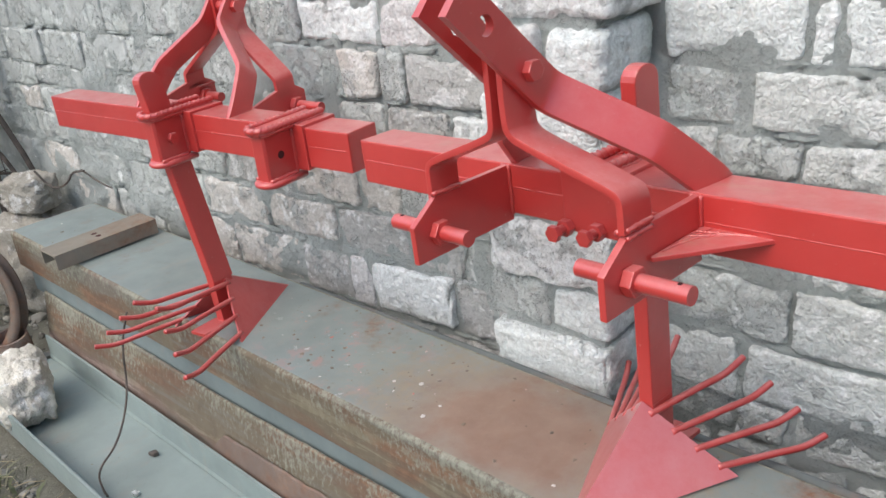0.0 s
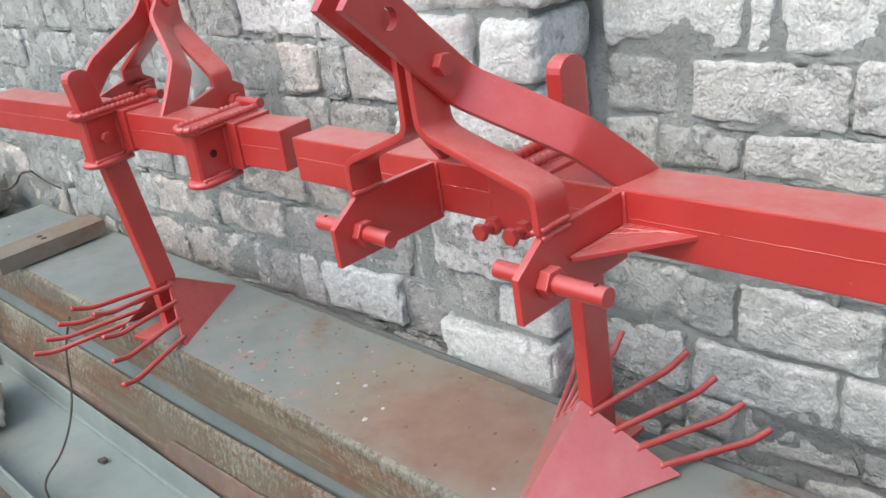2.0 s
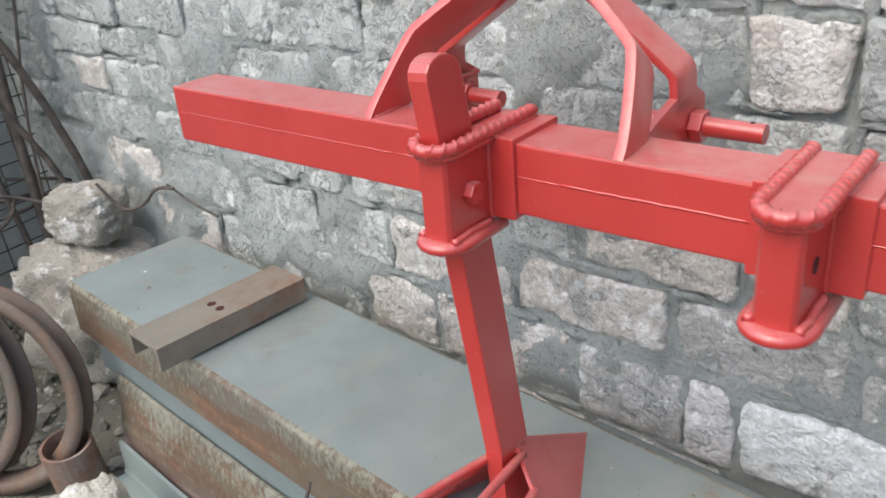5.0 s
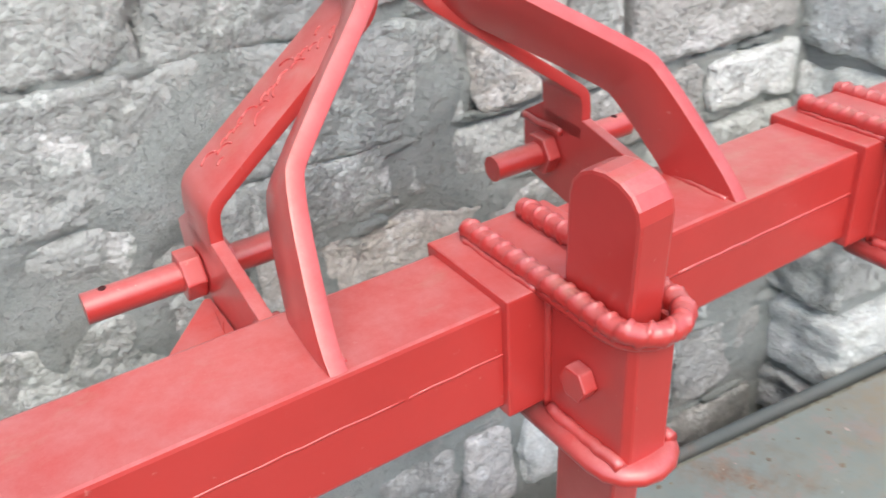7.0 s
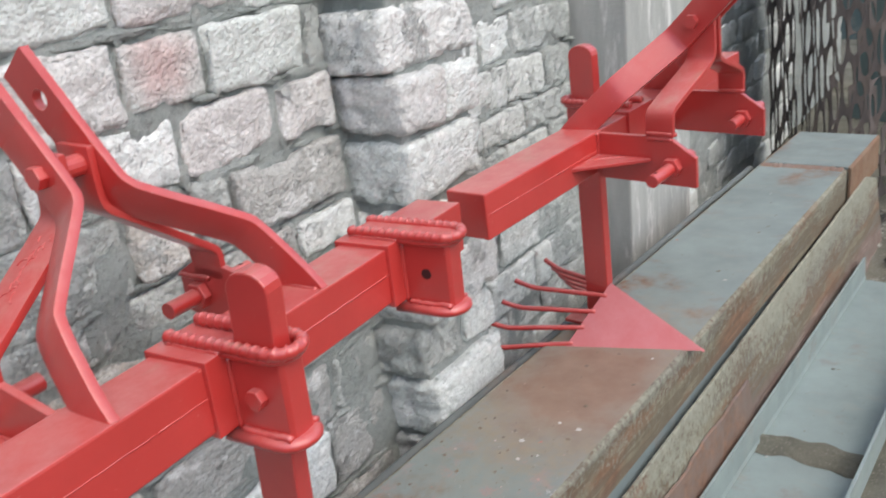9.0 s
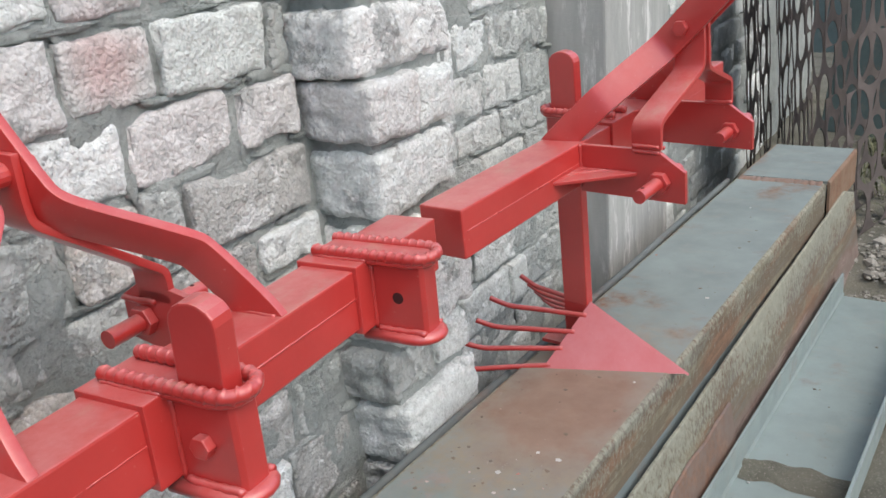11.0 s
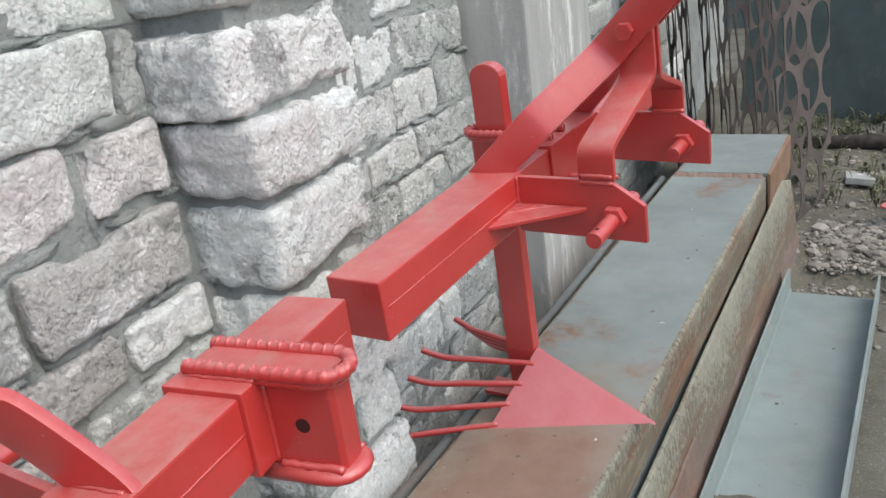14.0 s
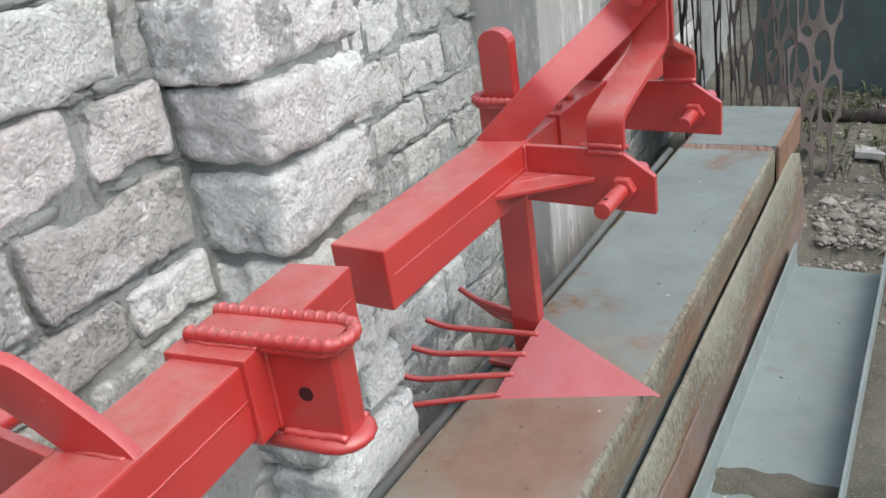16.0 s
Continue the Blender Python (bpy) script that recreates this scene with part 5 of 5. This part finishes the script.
def weeds():
    """Low tufts of weed at the far edge of the yard."""
    rnd = random.Random(14)
    bm = bmesh.new()
    for k in range(330):
        x, y = (rnd.uniform(3.1, 6.2), rnd.uniform(-1.8, -0.5)) if k < 230 else (rnd.uniform(-2.3, -0.6), rnd.uniform(-1.5, -0.80))
        for _ in range(12):
            a, h = rnd.uniform(0, 6.28), rnd.uniform(0.03, 0.11)
            p = Vector((x + rnd.gauss(0, 0.025), y + rnd.gauss(0, 0.025), GROUND + rise(x, y) - 0.004))
            d = Vector((math.cos(a), math.sin(a), 0))
            side = Vector((-d.y, d.x, 0)) * rnd.uniform(0.003, 0.007)
            q, r = p + d * h * 0.3 + Vector((0, 0, h * 0.7)), p + d * h * 0.75 + Vector((0, 0, h * 0.85))
            vs = [bm.verts.new(v) for v in (p, q - side, r, q + side)]
            bm.faces.new(vs)
    tagged(obj("weeds", bm, pebble_mat("weed_leaves", [(0.08, 0.105, 0.045), (0.13, 0.155, 0.075), (0.19, 0.195, 0.11)])), "low green weeds on the gravel", "weeds", kind="stuff")


weeds()


def mortar_lumps():
    """Mortar squeezed out of the joints and smeared over the blocks' edges."""
    rnd = random.Random(58)
    bm = bmesh.new()
    bmesh.ops.create_icosphere(bm, subdivisions=3, radius=1)
    unit, tris = [v.co.copy() for v in bm.verts], [[v.index for v in f.verts] for f in bm.faces]
    bm.free()
    verts, faces = [], []

    def lump(x, y, z, sx, sy, sz, lean):
        base, key = len(verts), Vector((x * 40, y * 40, z * 40))
        for v in unit:
            q = v * 1.3 + key
            r = 1 + 0.45 * noise.noise(q) + 0.25 * noise.noise(q * 2.6) + 0.12 * noise.noise(q * 6)
            u, w = v.x * sx * r, v.z * sz * r
            verts.append((x + u * math.cos(lean) - w * math.sin(lean), y + v.y * sy * r, z + u * math.sin(lean) + w * math.cos(lean)))
        faces.extend([i + base for i in f] for f in tris)

    for lo, hi, tones, joints in LEFT_COURSES + RIGHT_COURSES:
        if hi < -0.12:
            continue
        x = joints[0]
        while x < joints[-1]:
            x += rnd.uniform(0.04, 0.15)
            long = rnd.uniform(0.02, 0.06)
            lump(x, face_y(x, hi) + rnd.uniform(0.008, 0.015), hi + rnd.uniform(-0.006, 0.006), long, rnd.uniform(0.006, 0.011), rnd.uniform(0.005, 0.011), rnd.uniform(-0.12, 0.12))
        for x in joints[1:-1]:
            if rnd.random() < 0.75:
                z = rnd.uniform(lo, hi)
                lump(x, face_y(x, z) + rnd.uniform(0.008, 0.014), z, rnd.uniform(0.006, 0.011), rnd.uniform(0.006, 0.011), rnd.uniform(0.02, 0.05), rnd.uniform(-0.2, 0.2))
    me = bpy.data.meshes.new("mortar_lumps")
    me.from_pydata(verts, [], faces)
    me.shade_smooth()
    me.materials.append(MORTAR)
    ob = new("mortar_lumps", me)
    ob.parent = wall
    ob["label"] = "lumps of mortar squeezed from the joints"


mortar_lumps()
masonry()
pilaster()
